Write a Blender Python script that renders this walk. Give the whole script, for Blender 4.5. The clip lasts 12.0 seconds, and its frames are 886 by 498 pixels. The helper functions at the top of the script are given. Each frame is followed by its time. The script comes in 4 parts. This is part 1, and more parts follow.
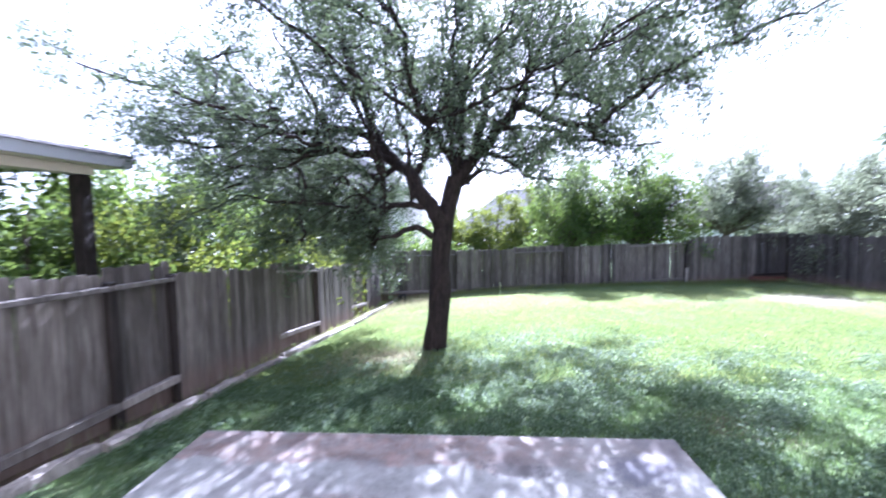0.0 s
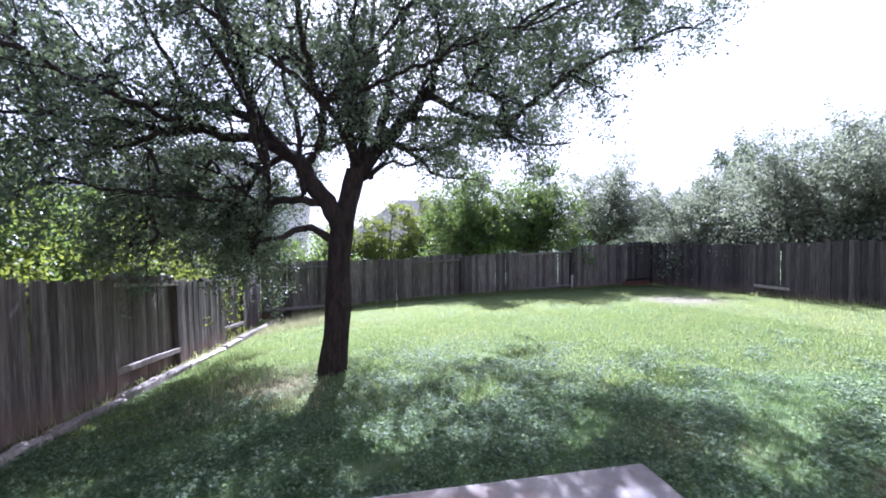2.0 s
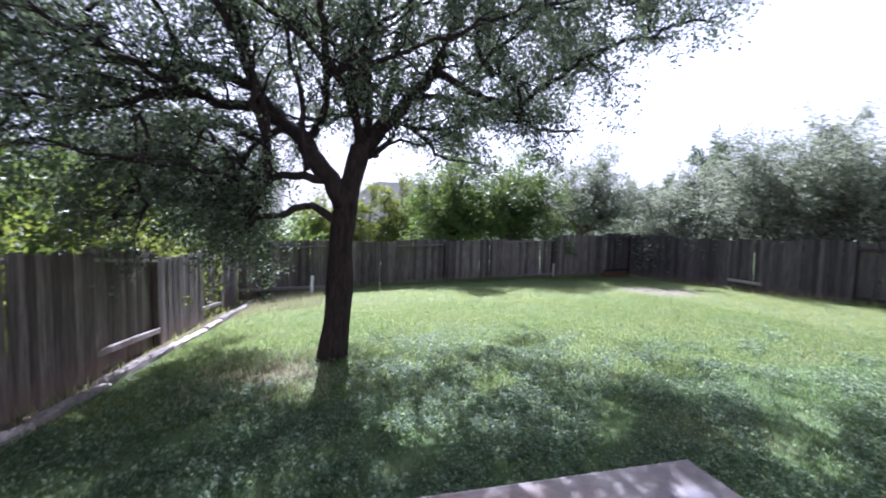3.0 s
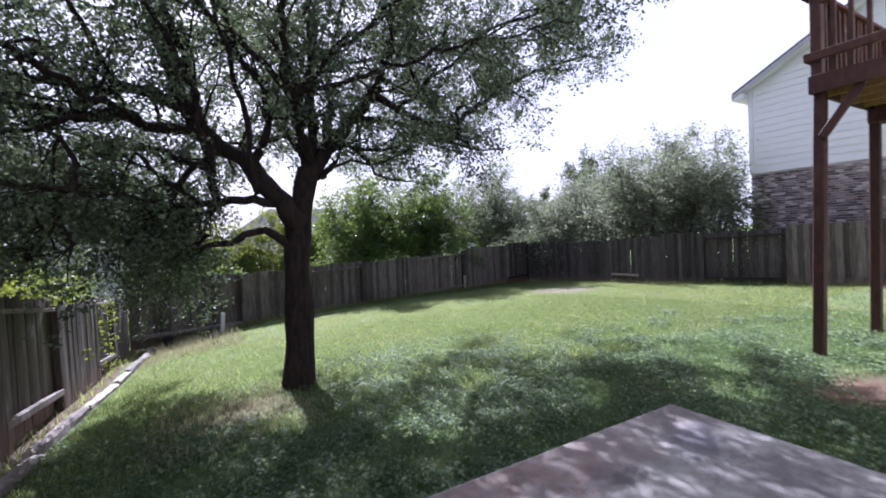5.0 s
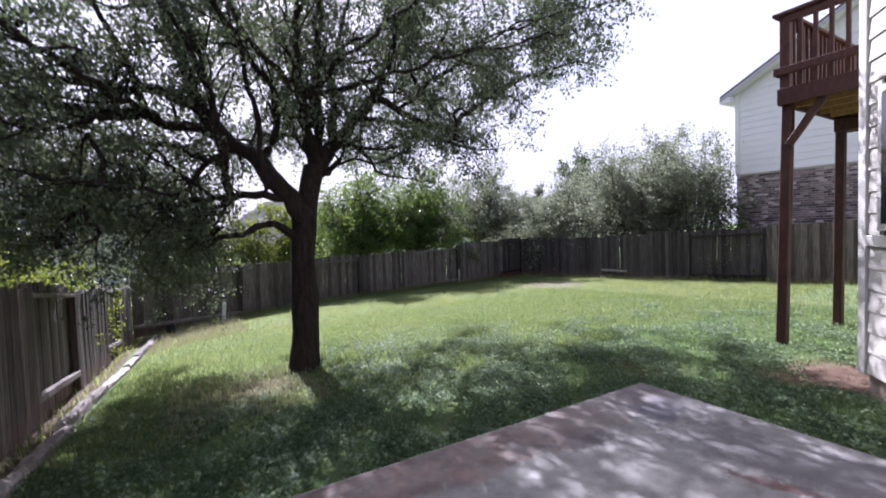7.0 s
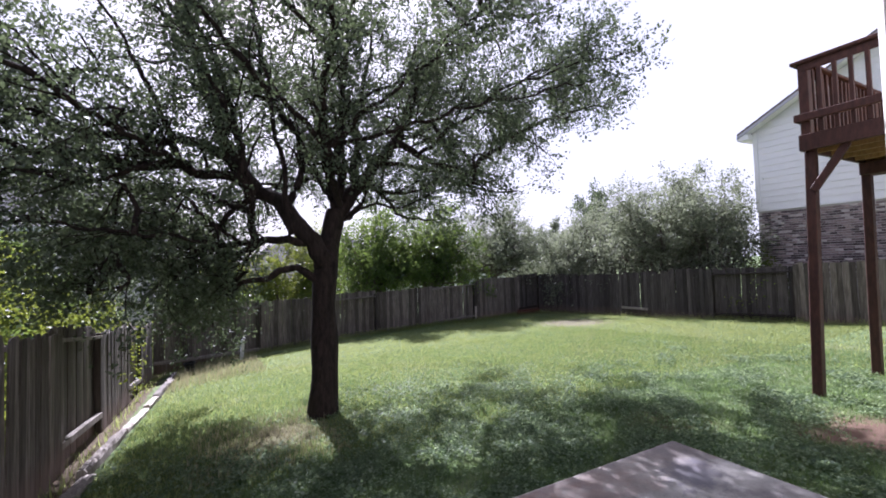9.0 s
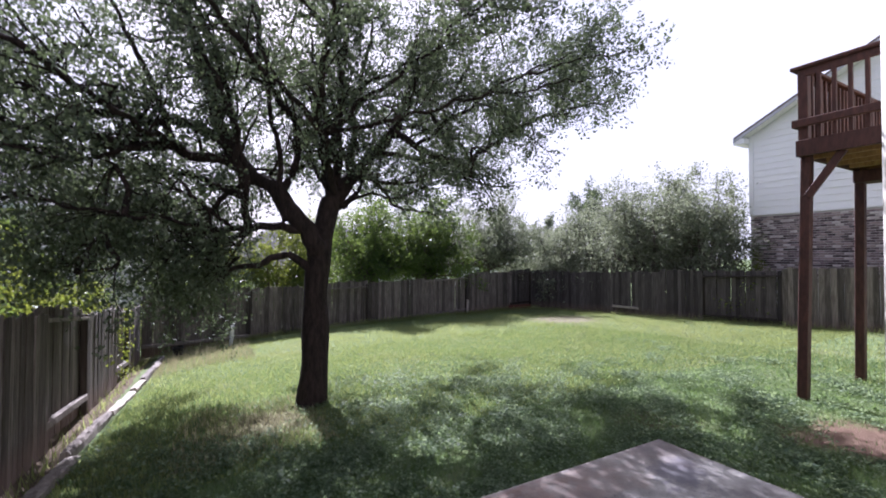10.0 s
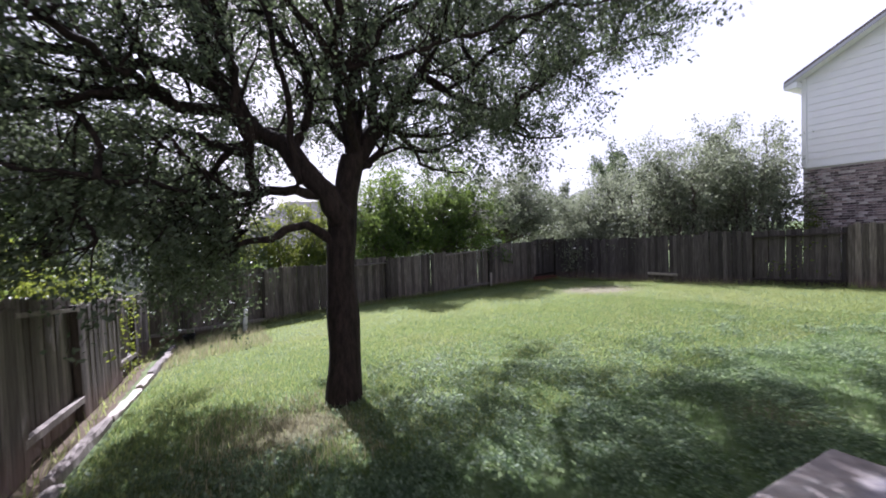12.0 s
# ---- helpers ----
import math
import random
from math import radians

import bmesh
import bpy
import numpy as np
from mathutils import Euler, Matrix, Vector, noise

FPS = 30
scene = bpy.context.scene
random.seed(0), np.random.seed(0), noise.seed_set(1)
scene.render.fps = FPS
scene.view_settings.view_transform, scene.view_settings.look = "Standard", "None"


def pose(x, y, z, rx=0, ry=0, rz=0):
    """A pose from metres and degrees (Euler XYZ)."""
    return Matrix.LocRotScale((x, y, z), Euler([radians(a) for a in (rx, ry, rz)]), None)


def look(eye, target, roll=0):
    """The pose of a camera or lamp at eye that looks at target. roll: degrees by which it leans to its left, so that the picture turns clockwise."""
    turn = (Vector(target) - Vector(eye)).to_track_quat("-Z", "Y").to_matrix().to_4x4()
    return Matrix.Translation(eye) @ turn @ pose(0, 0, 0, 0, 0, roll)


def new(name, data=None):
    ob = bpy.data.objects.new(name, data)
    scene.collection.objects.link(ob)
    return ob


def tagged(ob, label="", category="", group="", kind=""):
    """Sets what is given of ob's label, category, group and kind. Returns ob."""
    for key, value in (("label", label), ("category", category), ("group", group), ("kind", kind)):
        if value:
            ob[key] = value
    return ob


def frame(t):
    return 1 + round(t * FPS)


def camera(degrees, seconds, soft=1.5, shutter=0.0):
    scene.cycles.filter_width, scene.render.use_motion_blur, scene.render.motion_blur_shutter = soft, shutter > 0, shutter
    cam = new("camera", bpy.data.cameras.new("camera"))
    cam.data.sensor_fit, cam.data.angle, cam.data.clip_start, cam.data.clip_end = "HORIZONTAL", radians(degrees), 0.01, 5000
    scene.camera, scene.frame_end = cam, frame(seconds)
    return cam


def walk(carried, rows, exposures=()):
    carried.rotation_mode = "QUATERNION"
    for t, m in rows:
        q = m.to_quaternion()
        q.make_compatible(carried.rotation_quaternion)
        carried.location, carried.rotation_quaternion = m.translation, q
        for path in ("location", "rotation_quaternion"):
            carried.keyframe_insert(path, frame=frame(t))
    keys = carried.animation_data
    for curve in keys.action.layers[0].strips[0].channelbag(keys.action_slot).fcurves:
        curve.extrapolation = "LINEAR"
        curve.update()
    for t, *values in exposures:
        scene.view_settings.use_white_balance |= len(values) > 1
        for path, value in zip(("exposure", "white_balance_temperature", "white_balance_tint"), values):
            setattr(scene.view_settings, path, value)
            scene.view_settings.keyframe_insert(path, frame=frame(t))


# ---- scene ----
cam = camera(92.0, 12.0, soft=1.8, shutter=0.8)
PATH = [
    (0, (0.08, 0.021, 1.85), (-0.073, 2.01, 1.712), -1.1),
    (0.5, (-0.006, 0.276, 1.838), (0.018, 2.275, 1.755), 0.6),
    (1, (-0.09, 0.495, 1.788), (0.043, 2.488, 1.697), 1.6),
    (1.5, (-0.124, 0.77, 1.653), (0.196, 2.739, 1.507), -1.8),
    (2, (-0.195, 0.96, 1.626), (0.175, 2.923, 1.546), -0.7),
    (2.5, (-0.414, 1.105, 1.616), (-0.069, 3.073, 1.526), 1.9),
    (3, (-0.692, 1.275, 1.614), (-0.184, 3.204, 1.463), 1.6),
    (3.5, (-1.036, 1.426, 1.618), (-0.383, 3.316, 1.565), 0.2),
    (5.5, (-1.809, 1.269, 1.471), (-0.778, 2.98, 1.391), -2.5),
    (6, (-1.853, 1.122, 1.465), (-0.854, 2.847, 1.308), -0.1),
    (6.5, (-1.937, 1.041, 1.469), (-0.91, 2.752, 1.329), -0.1),
    (7, (-1.977, 1.001, 1.51), (-0.968, 2.726, 1.431), -1.9),
    (9, (-2.041, 1.02, 1.693), (-1.089, 2.777, 1.765), -1.8),
    (9.5, (-2.039, 1.031, 1.7), (-1.077, 2.783, 1.761), -1.2),
    (10, (-2.043, 1.048, 1.69), (-1.064, 2.792, 1.728), 0.2),
    (10.5, (-2.026, 1.182, 1.639), (-1.034, 2.919, 1.605), 1.5),
    (11, (-1.959, 1.448, 1.635), (-0.992, 3.196, 1.522), 1.0),
    (11.5, (-1.96, 1.83, 1.599), (-1.031, 3.599, 1.504), -0.5),
    (12, (-1.954, 2.28, 1.57), (-1.008, 4.041, 1.492), -2.1),
]
EXPOSURES = [(0.0, 2.97, 4930, 28), (1.0, 2.6, 4980, 29), (2.0, 2.34, 5060, 30), (3.5, 1.91, 5200, 30), (5.5, 1.66, 5400, 30), (12.0, 1.66, 5580, 29)]
walk(cam, [(t, look(eye, target, roll)) for t, eye, target, roll in PATH], EXPOSURES)

# ---- light and exposure ----
SUN_EL, SUN_AZ = 42.0, 4.8  # degrees above the horizon, and from +y towards +x
world = bpy.data.worlds.new("sky_world")
scene.world = world
world.use_nodes = True
wn = world.node_tree.nodes
sky = wn.new("ShaderNodeTexSky")
sky.sky_type = "NISHITA"
sky.sun_disc = False
sky.sun_elevation, sky.sun_rotation = radians(SUN_EL), radians(SUN_AZ)
sky.dust_density, sky.air_density, sky.ozone_density = 4.5, 1.0, 1.5
wn["Background"].inputs["Strength"].default_value = 0.05
# thin bright cloud and haze over the blue
wl = world.node_tree.links
where = wn.new("ShaderNodeTexCoord")
cloud = wn.new("ShaderNodeTexNoise")
cloud.inputs["Scale"].default_value, cloud.inputs["Detail"].default_value = 2.2, 5.0
cover = wn.new("ShaderNodeMapRange")
for key, value in (("From Min", 0.3), ("From Max", 0.62), ("To Min", 0.62), ("To Max", 0.95)):
    cover.inputs[key].default_value = value
veil = wn.new("ShaderNodeMix")
veil.data_type = "RGBA"
veil.inputs[7].default_value = (7.6, 7.6, 7.6, 1)
wl.new(where.outputs["Generated"], cloud.inputs["Vector"])
wl.new(cloud.outputs["Fac"], cover.inputs["Value"])
toward = wn.new("ShaderNodeVectorMath")  # the haze glows on the sun's side of the sky
toward.operation = "DOT_PRODUCT"
toward.inputs[1].default_value = (math.sin(radians(SUN_AZ)) * math.cos(radians(SUN_EL)), math.cos(radians(SUN_AZ)) * math.cos(radians(SUN_EL)), math.sin(radians(SUN_EL)))
wl.new(where.outputs["Generated"], toward.inputs[0])
glow = wn.new("ShaderNodeMapRange")
for key, value in (("From Min", -0.45), ("From Max", 0.35), ("To Min", 0.12), ("To Max", 1.0)):
    glow.inputs[key].default_value = value
wl.new(toward.outputs["Value"], glow.inputs["Value"])
height = wn.new("ShaderNodeSeparateXYZ")  # and thins out towards the zenith
wl.new(where.outputs["Generated"], height.inputs[0])
thin = wn.new("ShaderNodeMapRange")
for key, value in (("From Min", 0.5), ("From Max", 0.85), ("To Min", 1.0), ("To Max", 0.1)):
    thin.inputs[key].default_value = value
wl.new(height.outputs["Z"], thin.inputs["Value"])
haze = wn.new("ShaderNodeMath")
haze.operation = "MULTIPLY"
wl.new(glow.outputs[0], haze.inputs[0])
wl.new(thin.outputs[0], haze.inputs[1])
both = wn.new("ShaderNodeMath")
both.operation = "MULTIPLY"
wl.new(cover.outputs[0], both.inputs[0])
wl.new(haze.outputs[0], both.inputs[1])
wl.new(both.outputs[0], veil.inputs[0])
wl.new(sky.outputs["Color"], veil.inputs[6])
wl.new(veil.outputs[2], wn["Background"].inputs["Color"])
sun_data = bpy.data.lights.new("sun", "SUN")
sun_data.energy, sun_data.angle, sun_data.color = 5.0, radians(0.53), (1.0, 0.965, 0.90)
sun = new("sun", sun_data)
SUN_DIR = Vector((math.sin(radians(SUN_AZ)) * math.cos(radians(SUN_EL)), math.cos(radians(SUN_AZ)) * math.cos(radians(SUN_EL)), math.sin(radians(SUN_EL))))
sun.matrix_world = look(SUN_DIR * 40, (0, 0, 0))



# ---- materials ----
class Nodes:
    """A small wrapper round one material's node tree."""

    def __init__(self, name):
        self.mat = bpy.data.materials.new(name)
        self.mat.use_nodes = True
        self.t = self.mat.node_tree
        self.bsdf = self.t.nodes["Principled BSDF"]
        self.out = self.t.nodes["Material Output"]

    def add(self, kind, **ins):
        n = self.t.nodes.new(kind)
        for key, value in ins.items():
            self.put(n.inputs[key.replace("_", " ")], value)
        return n

    def put(self, socket, value):
        if isinstance(value, bpy.types.NodeSocket):
            self.t.links.new(value, socket)
        else:
            socket.default_value = value

    def coords(self, scale=(1, 1, 1), world_space=False):
        m = self.add("ShaderNodeMapping", Scale=scale)
        if world_space:
            src = self.add("ShaderNodeNewGeometry").outputs["Position"]
        else:
            src = self.add("ShaderNodeTexCoord").outputs["Object"]
        self.put(m.inputs["Vector"], src)
        return m.outputs["Vector"]

    def noise(self, vec, scale, detail=4.0, rough=0.6):
        n = self.add("ShaderNodeTexNoise", Vector=vec, Scale=scale, Detail=detail, Roughness=rough)
        return n.outputs["Fac"]

    def ramp(self, fac, stops):
        n = self.add("ShaderNodeValToRGB", Fac=fac)
        el = n.color_ramp.elements
        while len(el) < len(stops):
            el.new(0.5)
        for e, (p, c) in zip(el, stops):
            e.position = p
            e.color = (*c, 1) if len(c) == 3 else c
        return n.outputs["Color"]

    def mix(self, fac, a, b, mode="MIX"):
        n = self.add("ShaderNodeMix")
        n.data_type, n.blend_type = "RGBA", mode
        self.put(n.inputs[0], fac)
        self.put(n.inputs[6], a if isinstance(a, bpy.types.NodeSocket) else (*a, 1))
        self.put(n.inputs[7], b if isinstance(b, bpy.types.NodeSocket) else (*b, 1))
        return n.outputs[2]

    def math(self, op, a, b=0.0, c=0.0, clamp=False):
        n = self.add("ShaderNodeMath")
        n.operation, n.use_clamp = op, clamp
        for s, v in zip(n.inputs, (a, b, c)):
            self.put(s, v)
        return n.outputs[0]

    def bump(self, height, strength=0.3, distance=0.01):
        n = self.add("ShaderNodeBump", Height=height, Strength=strength, Distance=distance)
        self.put(self.bsdf.inputs["Normal"], n.outputs["Normal"])

    def base(self, color, rough=0.7, spec=0.3):
        self.put(self.bsdf.inputs["Base Color"], color if isinstance(color, bpy.types.NodeSocket) else (*color, 1))
        self.put(self.bsdf.inputs["Roughness"], rough)
        self.bsdf.inputs["Specular IOR Level"].default_value = spec
        return self.mat


def grey(v):
    return (v, v, v)


def wood_weathered(name, dark, mid, light, soil=0.0):
    """Grey weathered cedar: long grain streaks, board to board change, red soil splashed on the foot."""
    n = Nodes(name)
    rnd = n.add("ShaderNodeObjectInfo").outputs["Random"]
    vec = n.coords((14, 14, 1.0), world_space=True)
    grain = n.noise(vec, 2.2, 6, 0.7)
    blotch = n.noise(n.coords((2.5, 2.5, 1.2), world_space=True), 1.3, 3)
    col = n.ramp(grain, [(0.3, dark), (0.52, mid), (0.72, light)])
    col = n.mix(n.math("MULTIPLY", blotch, 0.55), col, dark)
    shade = n.math("ADD", n.math("MULTIPLY", rnd, 0.9), 0.5)
    tone = n.add("ShaderNodeCombineColor", Red=shade, Green=shade, Blue=shade).outputs[0]
    col = n.mix(1.0, col, tone, "MULTIPLY")
    if soil:
        local = n.add("ShaderNodeSeparateXYZ", Vector=n.coords()).outputs["Z"]
        wob = n.math("ADD", local, n.math("MULTIPLY", n.noise(n.coords((6, 6, 2), world_space=True), 1.0), -0.35))
        fac = n.ramp(wob, [(0.0, grey(soil)), (0.24, grey(0.0))])
        col = n.mix(fac, col, (0.17, 0.112, 0.085))
    n.bump(grain, 0.5, 0.006)
    return n.base(col, 0.85, 0.2)


def leaf_material(name, colors, through_color, translucency=0.4, gloss=0.35, patches=None):
    n = Nodes(name)
    rnd = n.add("ShaderNodeNewGeometry").outputs["Random Per Island"]
    col = n.ramp(rnd, [(i / max(1, len(colors) - 1), c) for i, c in enumerate(colors)])
    patch = n.noise(n.coords((1, 1, 1), world_space=True), 0.9, 2)
    col = n.mix(n.math("MULTIPLY", patch, 0.35), col, colors[0])
    if patches:
        wide = n.noise(n.coords((1, 1, 1), world_space=True), 0.6, 5, 0.65)
        col = n.mix(n.ramp(wide, [(0.42, grey(0.0)), (0.62, grey(0.6))]), col, patches)
    n.base(col, gloss, 0.25)
    tr = n.add("ShaderNodeBsdfTranslucent")
    n.put(tr.inputs["Color"], n.mix(0.5, col, through_color))
    mixer = n.add("ShaderNodeMixShader", Fac=translucency)
    n.put(mixer.inputs[1], n.bsdf.outputs[0])
    n.put(mixer.inputs[2], tr.outputs[0])
    n.put(n.out.inputs["Surface"], mixer.outputs[0])
    return n.mat


def bark_material(name, a, b):
    n = Nodes(name)
    vec = n.coords((9, 9, 2.2), world_space=True)
    v = n.noise(vec, 2.0, 8, 0.75)
    col = n.ramp(v, [(0.35, a), (0.65, b)])
    n.bump(v, 1.0, 0.03)
    return n.base(col, 0.9, 0.15)


def paint(name, color, rough=0.55, wear=0.12, dirt=(0.3, 0.27, 0.23)):
    n = Nodes(name)
    a = n.noise(n.coords((1, 1, 1), world_space=True), 2.5, 6)
    fine = n.noise(n.coords((1, 1, 1), world_space=True), 40, 3)
    fac = n.math("MULTIPLY", n.math("SUBTRACT", a, 0.35, clamp=True), wear * 4, clamp=True)
    col = n.mix(fac, color, dirt)
    n.bump(fine, 0.15, 0.003)
    return n.base(col, rough, 0.35)


def stained_wood(name, dark, mid):
    n = Nodes(name)
    g = n.noise(n.coords((10, 10, 3), world_space=True), 2.0, 6, 0.7)
    rnd = n.add("ShaderNodeObjectInfo").outputs["Random"]
    col = n.mix(n.ramp(g, [(0.35, grey(0)), (0.7, grey(1))]), dark, mid)
    col = n.mix(n.math("MULTIPLY", rnd, 0.35), col, dark)
    n.bump(g, 0.3, 0.004)
    return n.base(col, 0.6, 0.3)


def brick_material(name, offset=0.0):
    """One brick: colour by object, grain by noise."""
    n = Nodes(name)
    rnd = n.add("ShaderNodeNewGeometry").outputs["Random Per Island"]
    col = n.ramp(rnd, [(0.0, (0.06, 0.05, 0.055)), (0.24, (0.13, 0.1, 0.105)), (0.27, (0.34, 0.265, 0.26)), (0.55, (0.44, 0.36, 0.345)), (0.58, (0.2, 0.16, 0.165)), (0.83, (0.27, 0.215, 0.215)), (0.86, (0.6, 0.55, 0.53)), (1.0, (0.7, 0.65, 0.63))])
    g = n.noise(n.coords((1, 1, 1), world_space=True), 25, 4)
    col = n.mix(n.math("MULTIPLY", g, 0.4), col, (0.2, 0.16, 0.15))
    n.bump(g, 0.5, 0.006)
    return n.base(col, 0.9, 0.2)


def concrete_material():
    n = Nodes("patio_concrete")
    p = n.coords((1, 1, 1), world_space=True)
    big = n.noise(p, 0.9, 5, 0.65)
    mid = n.noise(p, 4.5, 6, 0.7)
    fine = n.noise(p, 60, 4)
    col = n.ramp(mid, [(0.3, (0.158, 0.152, 0.138)), (0.5, (0.255, 0.247, 0.228)), (0.72, (0.345, 0.334, 0.308))])
    # reddish soil stain along the rim of the slab, blotchy, with a ragged inner edge and a worn pale arris
    sep = n.add("ShaderNodeSeparateXYZ", Vector=p)
    ragged = n.noise(p, 2.6, 7, 0.75)
    edge = n.math("ADD", n.math("SUBTRACT", sep.outputs["Y"], 3.08), n.math("MULTIPLY", n.math("SUBTRACT", ragged, 0.5), 0.5))
    fac = n.ramp(edge, [(0.0, grey(0.0)), (0.05, grey(0.75)), (0.46, grey(0.85)), (0.52, grey(0.4))])
    fac = n.math("MULTIPLY", fac, n.ramp(sep.outputs["X"], [(0.0, grey(1.0)), (1.0, grey(0.45))]))
    fac = n.math("MULTIPLY", fac, n.ramp(n.noise(p, 6.0, 6, 0.75), [(0.36, grey(0.35)), (0.58, grey(1.0))]))
    col = n.mix(fac, col, n.mix(n.ramp(ragged, [(0.35, grey(0.0)), (0.65, grey(1.0))]), (0.09, 0.056, 0.046), (0.29, 0.2, 0.16)))
    rim = n.math("GREATER_THAN", n.math("ADD", sep.outputs["Y"], n.math("MULTIPLY", n.math("SUBTRACT", fine, 0.5), 0.02)), 3.555)
    col = n.mix(n.math("MULTIPLY", rim, 0.6), col, (0.34, 0.315, 0.28))
    blot = n.ramp(big, [(0.52, grey(0)), (0.64, grey(0.6))])
    col = n.mix(blot, col, (0.115, 0.10, 0.098))
    # spills: a rusty streak, a dark wedge and a bluish mark
    for (x, y, rx, ry, turn, c, k) in ((0.85, 2.1, 0.075, 0.27, 24, (0.13, 0.065, 0.05), 0.85), (0.35, 3.08, 0.34, 0.12, -8, (0.095, 0.085, 0.083), 0.8), (1.25, 3.1, 0.36, 0.25, 20, (0.12, 0.117, 0.14), 0.7), (-0.9, 2.6, 0.5, 0.2, 10, (0.16, 0.12, 0.105), 0.6), (1.25, 1.9, 0.45, 1.2, 12, (0.12, 0.112, 0.115), 0.7)):
        mp = n.add("ShaderNodeMapping", Vector=p)
        mp.vector_type = "TEXTURE"
        mp.inputs["Location"].default_value = (x, y, 0)
        mp.inputs["Rotation"].default_value = (0, 0, radians(turn))
        mp.inputs["Scale"].default_value = (rx, ry, 50)
        length = n.add("ShaderNodeVectorMath", Vector=mp.outputs[0])
        length.operation = "LENGTH"
        rr = n.math("ADD", length.outputs["Value"], n.math("MULTIPLY", n.math("SUBTRACT", n.noise(p, 7.0, 6, 0.8), 0.5), 3.2))
        col = n.mix(n.ramp(rr, [(0.45, grey(k)), (0.95, grey(0))]), col, c)
    n.bump(n.math("ADD", n.math("MULTIPLY", mid, 0.6), fine), 0.35, 0.006)
    return n.base(col, 0.88, 0.25)


def ground_material():
    n = Nodes("lawn_ground")
    p = n.coords((1, 1, 1), world_space=True)
    big = n.noise(p, 0.55, 4, 0.6)
    mid = n.noise(p, 3.2, 6, 0.7)
    fine = n.noise(p, 38, 5, 0.8)
    col = n.ramp(mid, [(0.3, (0.07, 0.115, 0.052)), (0.5, (0.135, 0.19, 0.082)), (0.72, (0.2, 0.235, 0.12))])
    col = n.mix(n.ramp(big, [(0.5, grey(0)), (0.75, grey(0.55))]), col, (0.2, 0.175, 0.085))
    col = n.mix(n.math("MULTIPLY", fine, 0.5), col, (0.04, 0.06, 0.018))
    # bare earth: beside the deck, in the far corner, round the trunk and along the timber edging
    for (x, y, r, strength, soil) in ((3.7, 2.65, 0.8, 0.95, (0.2, 0.13, 0.098)), (9.4, 12.5, 1.6, 0.7, (0.23, 0.19, 0.14)), (-1.3, 6.9, 0.9, 0.5, (0.2, 0.15, 0.1)), (2.6, 4.2, 0.5, 0.5, (0.24, 0.17, 0.12))):
        d = n.add("ShaderNodeVectorMath", Vector=p)
        d.operation = "SUBTRACT"
        d.inputs[1].default_value = (x, y, 0)
        s = n.add("ShaderNodeSeparateXYZ", Vector=d.outputs[0])
        rr = n.math("SQRT", n.math("ADD", n.math("POWER", s.outputs["X"], 2.0), n.math("POWER", s.outputs["Y"], 2.0)))
        rr = n.math("ADD", n.math("DIVIDE", rr, r), n.math("MULTIPLY", n.math("SUBTRACT", mid, 0.5), 1.6))
        col = n.mix(n.ramp(rr, [(0.55, grey(strength)), (1.0, grey(0))]), col, n.mix(fine, soil, tuple(c * 0.55 for c in soil)))
    # trodden earth between the timber edging and the fence
    strip = n.math("ADD", n.add("ShaderNodeSeparateXYZ", Vector=p).outputs["X"], n.math("MULTIPLY", n.math("SUBTRACT", mid, 0.5), 0.25))
    lane = n.math("MULTIPLY", n.math("GREATER_THAN", strip, -3.85), n.math("LESS_THAN", strip, -3.32))
    col = n.mix(n.math("MULTIPLY", lane, 0.85), col, n.mix(fine, (0.15, 0.10, 0.075), (0.07, 0.05, 0.04)))
    n.bump(fine, 0.8, 0.03)
    return n.base(col, 0.95, 0.1)


def glass_material():
    n = Nodes("window_glass")
    n.base((0.02, 0.025, 0.03), 0.05, 0.8)
    return n.mat


def shingle_material(name, a, b):
    n = Nodes(name)
    v = n.noise(n.coords((1, 1, 1), world_space=True), 9, 5)
    n.bump(v, 0.6, 0.02)
    return n.base(n.ramp(v, [(0.3, a), (0.7, b)]), 0.95, 0.1)


M_PICKET = wood_weathered("weathered_cedar", (0.054, 0.045, 0.038), (0.155, 0.135, 0.115), (0.29, 0.262, 0.23), soil=0.5)
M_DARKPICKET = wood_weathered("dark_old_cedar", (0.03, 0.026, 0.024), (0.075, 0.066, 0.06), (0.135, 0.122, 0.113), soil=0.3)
M_RAIL = wood_weathered("weathered_rail", (0.10, 0.085, 0.072), (0.22, 0.195, 0.17), (0.36, 0.33, 0.29))
M_POST = wood_weathered("weathered_post", (0.024, 0.02, 0.017), (0.055, 0.045, 0.038), (0.10, 0.084, 0.07))
M_TIMBER = wood_weathered("edging_timber", (0.14, 0.12, 0.10), (0.32, 0.285, 0.25), (0.52, 0.48, 0.43))
M_DECK = stained_wood("red_brown_deck_stain", (0.036, 0.0165, 0.0125), (0.095, 0.041, 0.03))
M_DECKBOARD = stained_wood("deck_underside_wood", (0.22, 0.13, 0.05), (0.42, 0.27, 0.10))
M_SIDING = paint("cream_siding", (0.46, 0.44, 0.385), wear=0.2)
M_TRIM = paint("cream_trim", (0.50, 0.485, 0.44), wear=0.2)
M_WHITE = paint("white_siding", (0.78, 0.78, 0.76), wear=0.04)
M_FOUND = paint("foundation_concrete", (0.30, 0.235, 0.19), 0.9, 0.3, (0.22, 0.13, 0.09))
M_BRICK = brick_material("mixed_brick")
M_MORTAR = paint("mortar", (0.52, 0.50, 0.48), 0.95, 0.1)
M_CONCRETE = concrete_material()
M_GROUND = ground_material()
M_GLASS = glass_material()
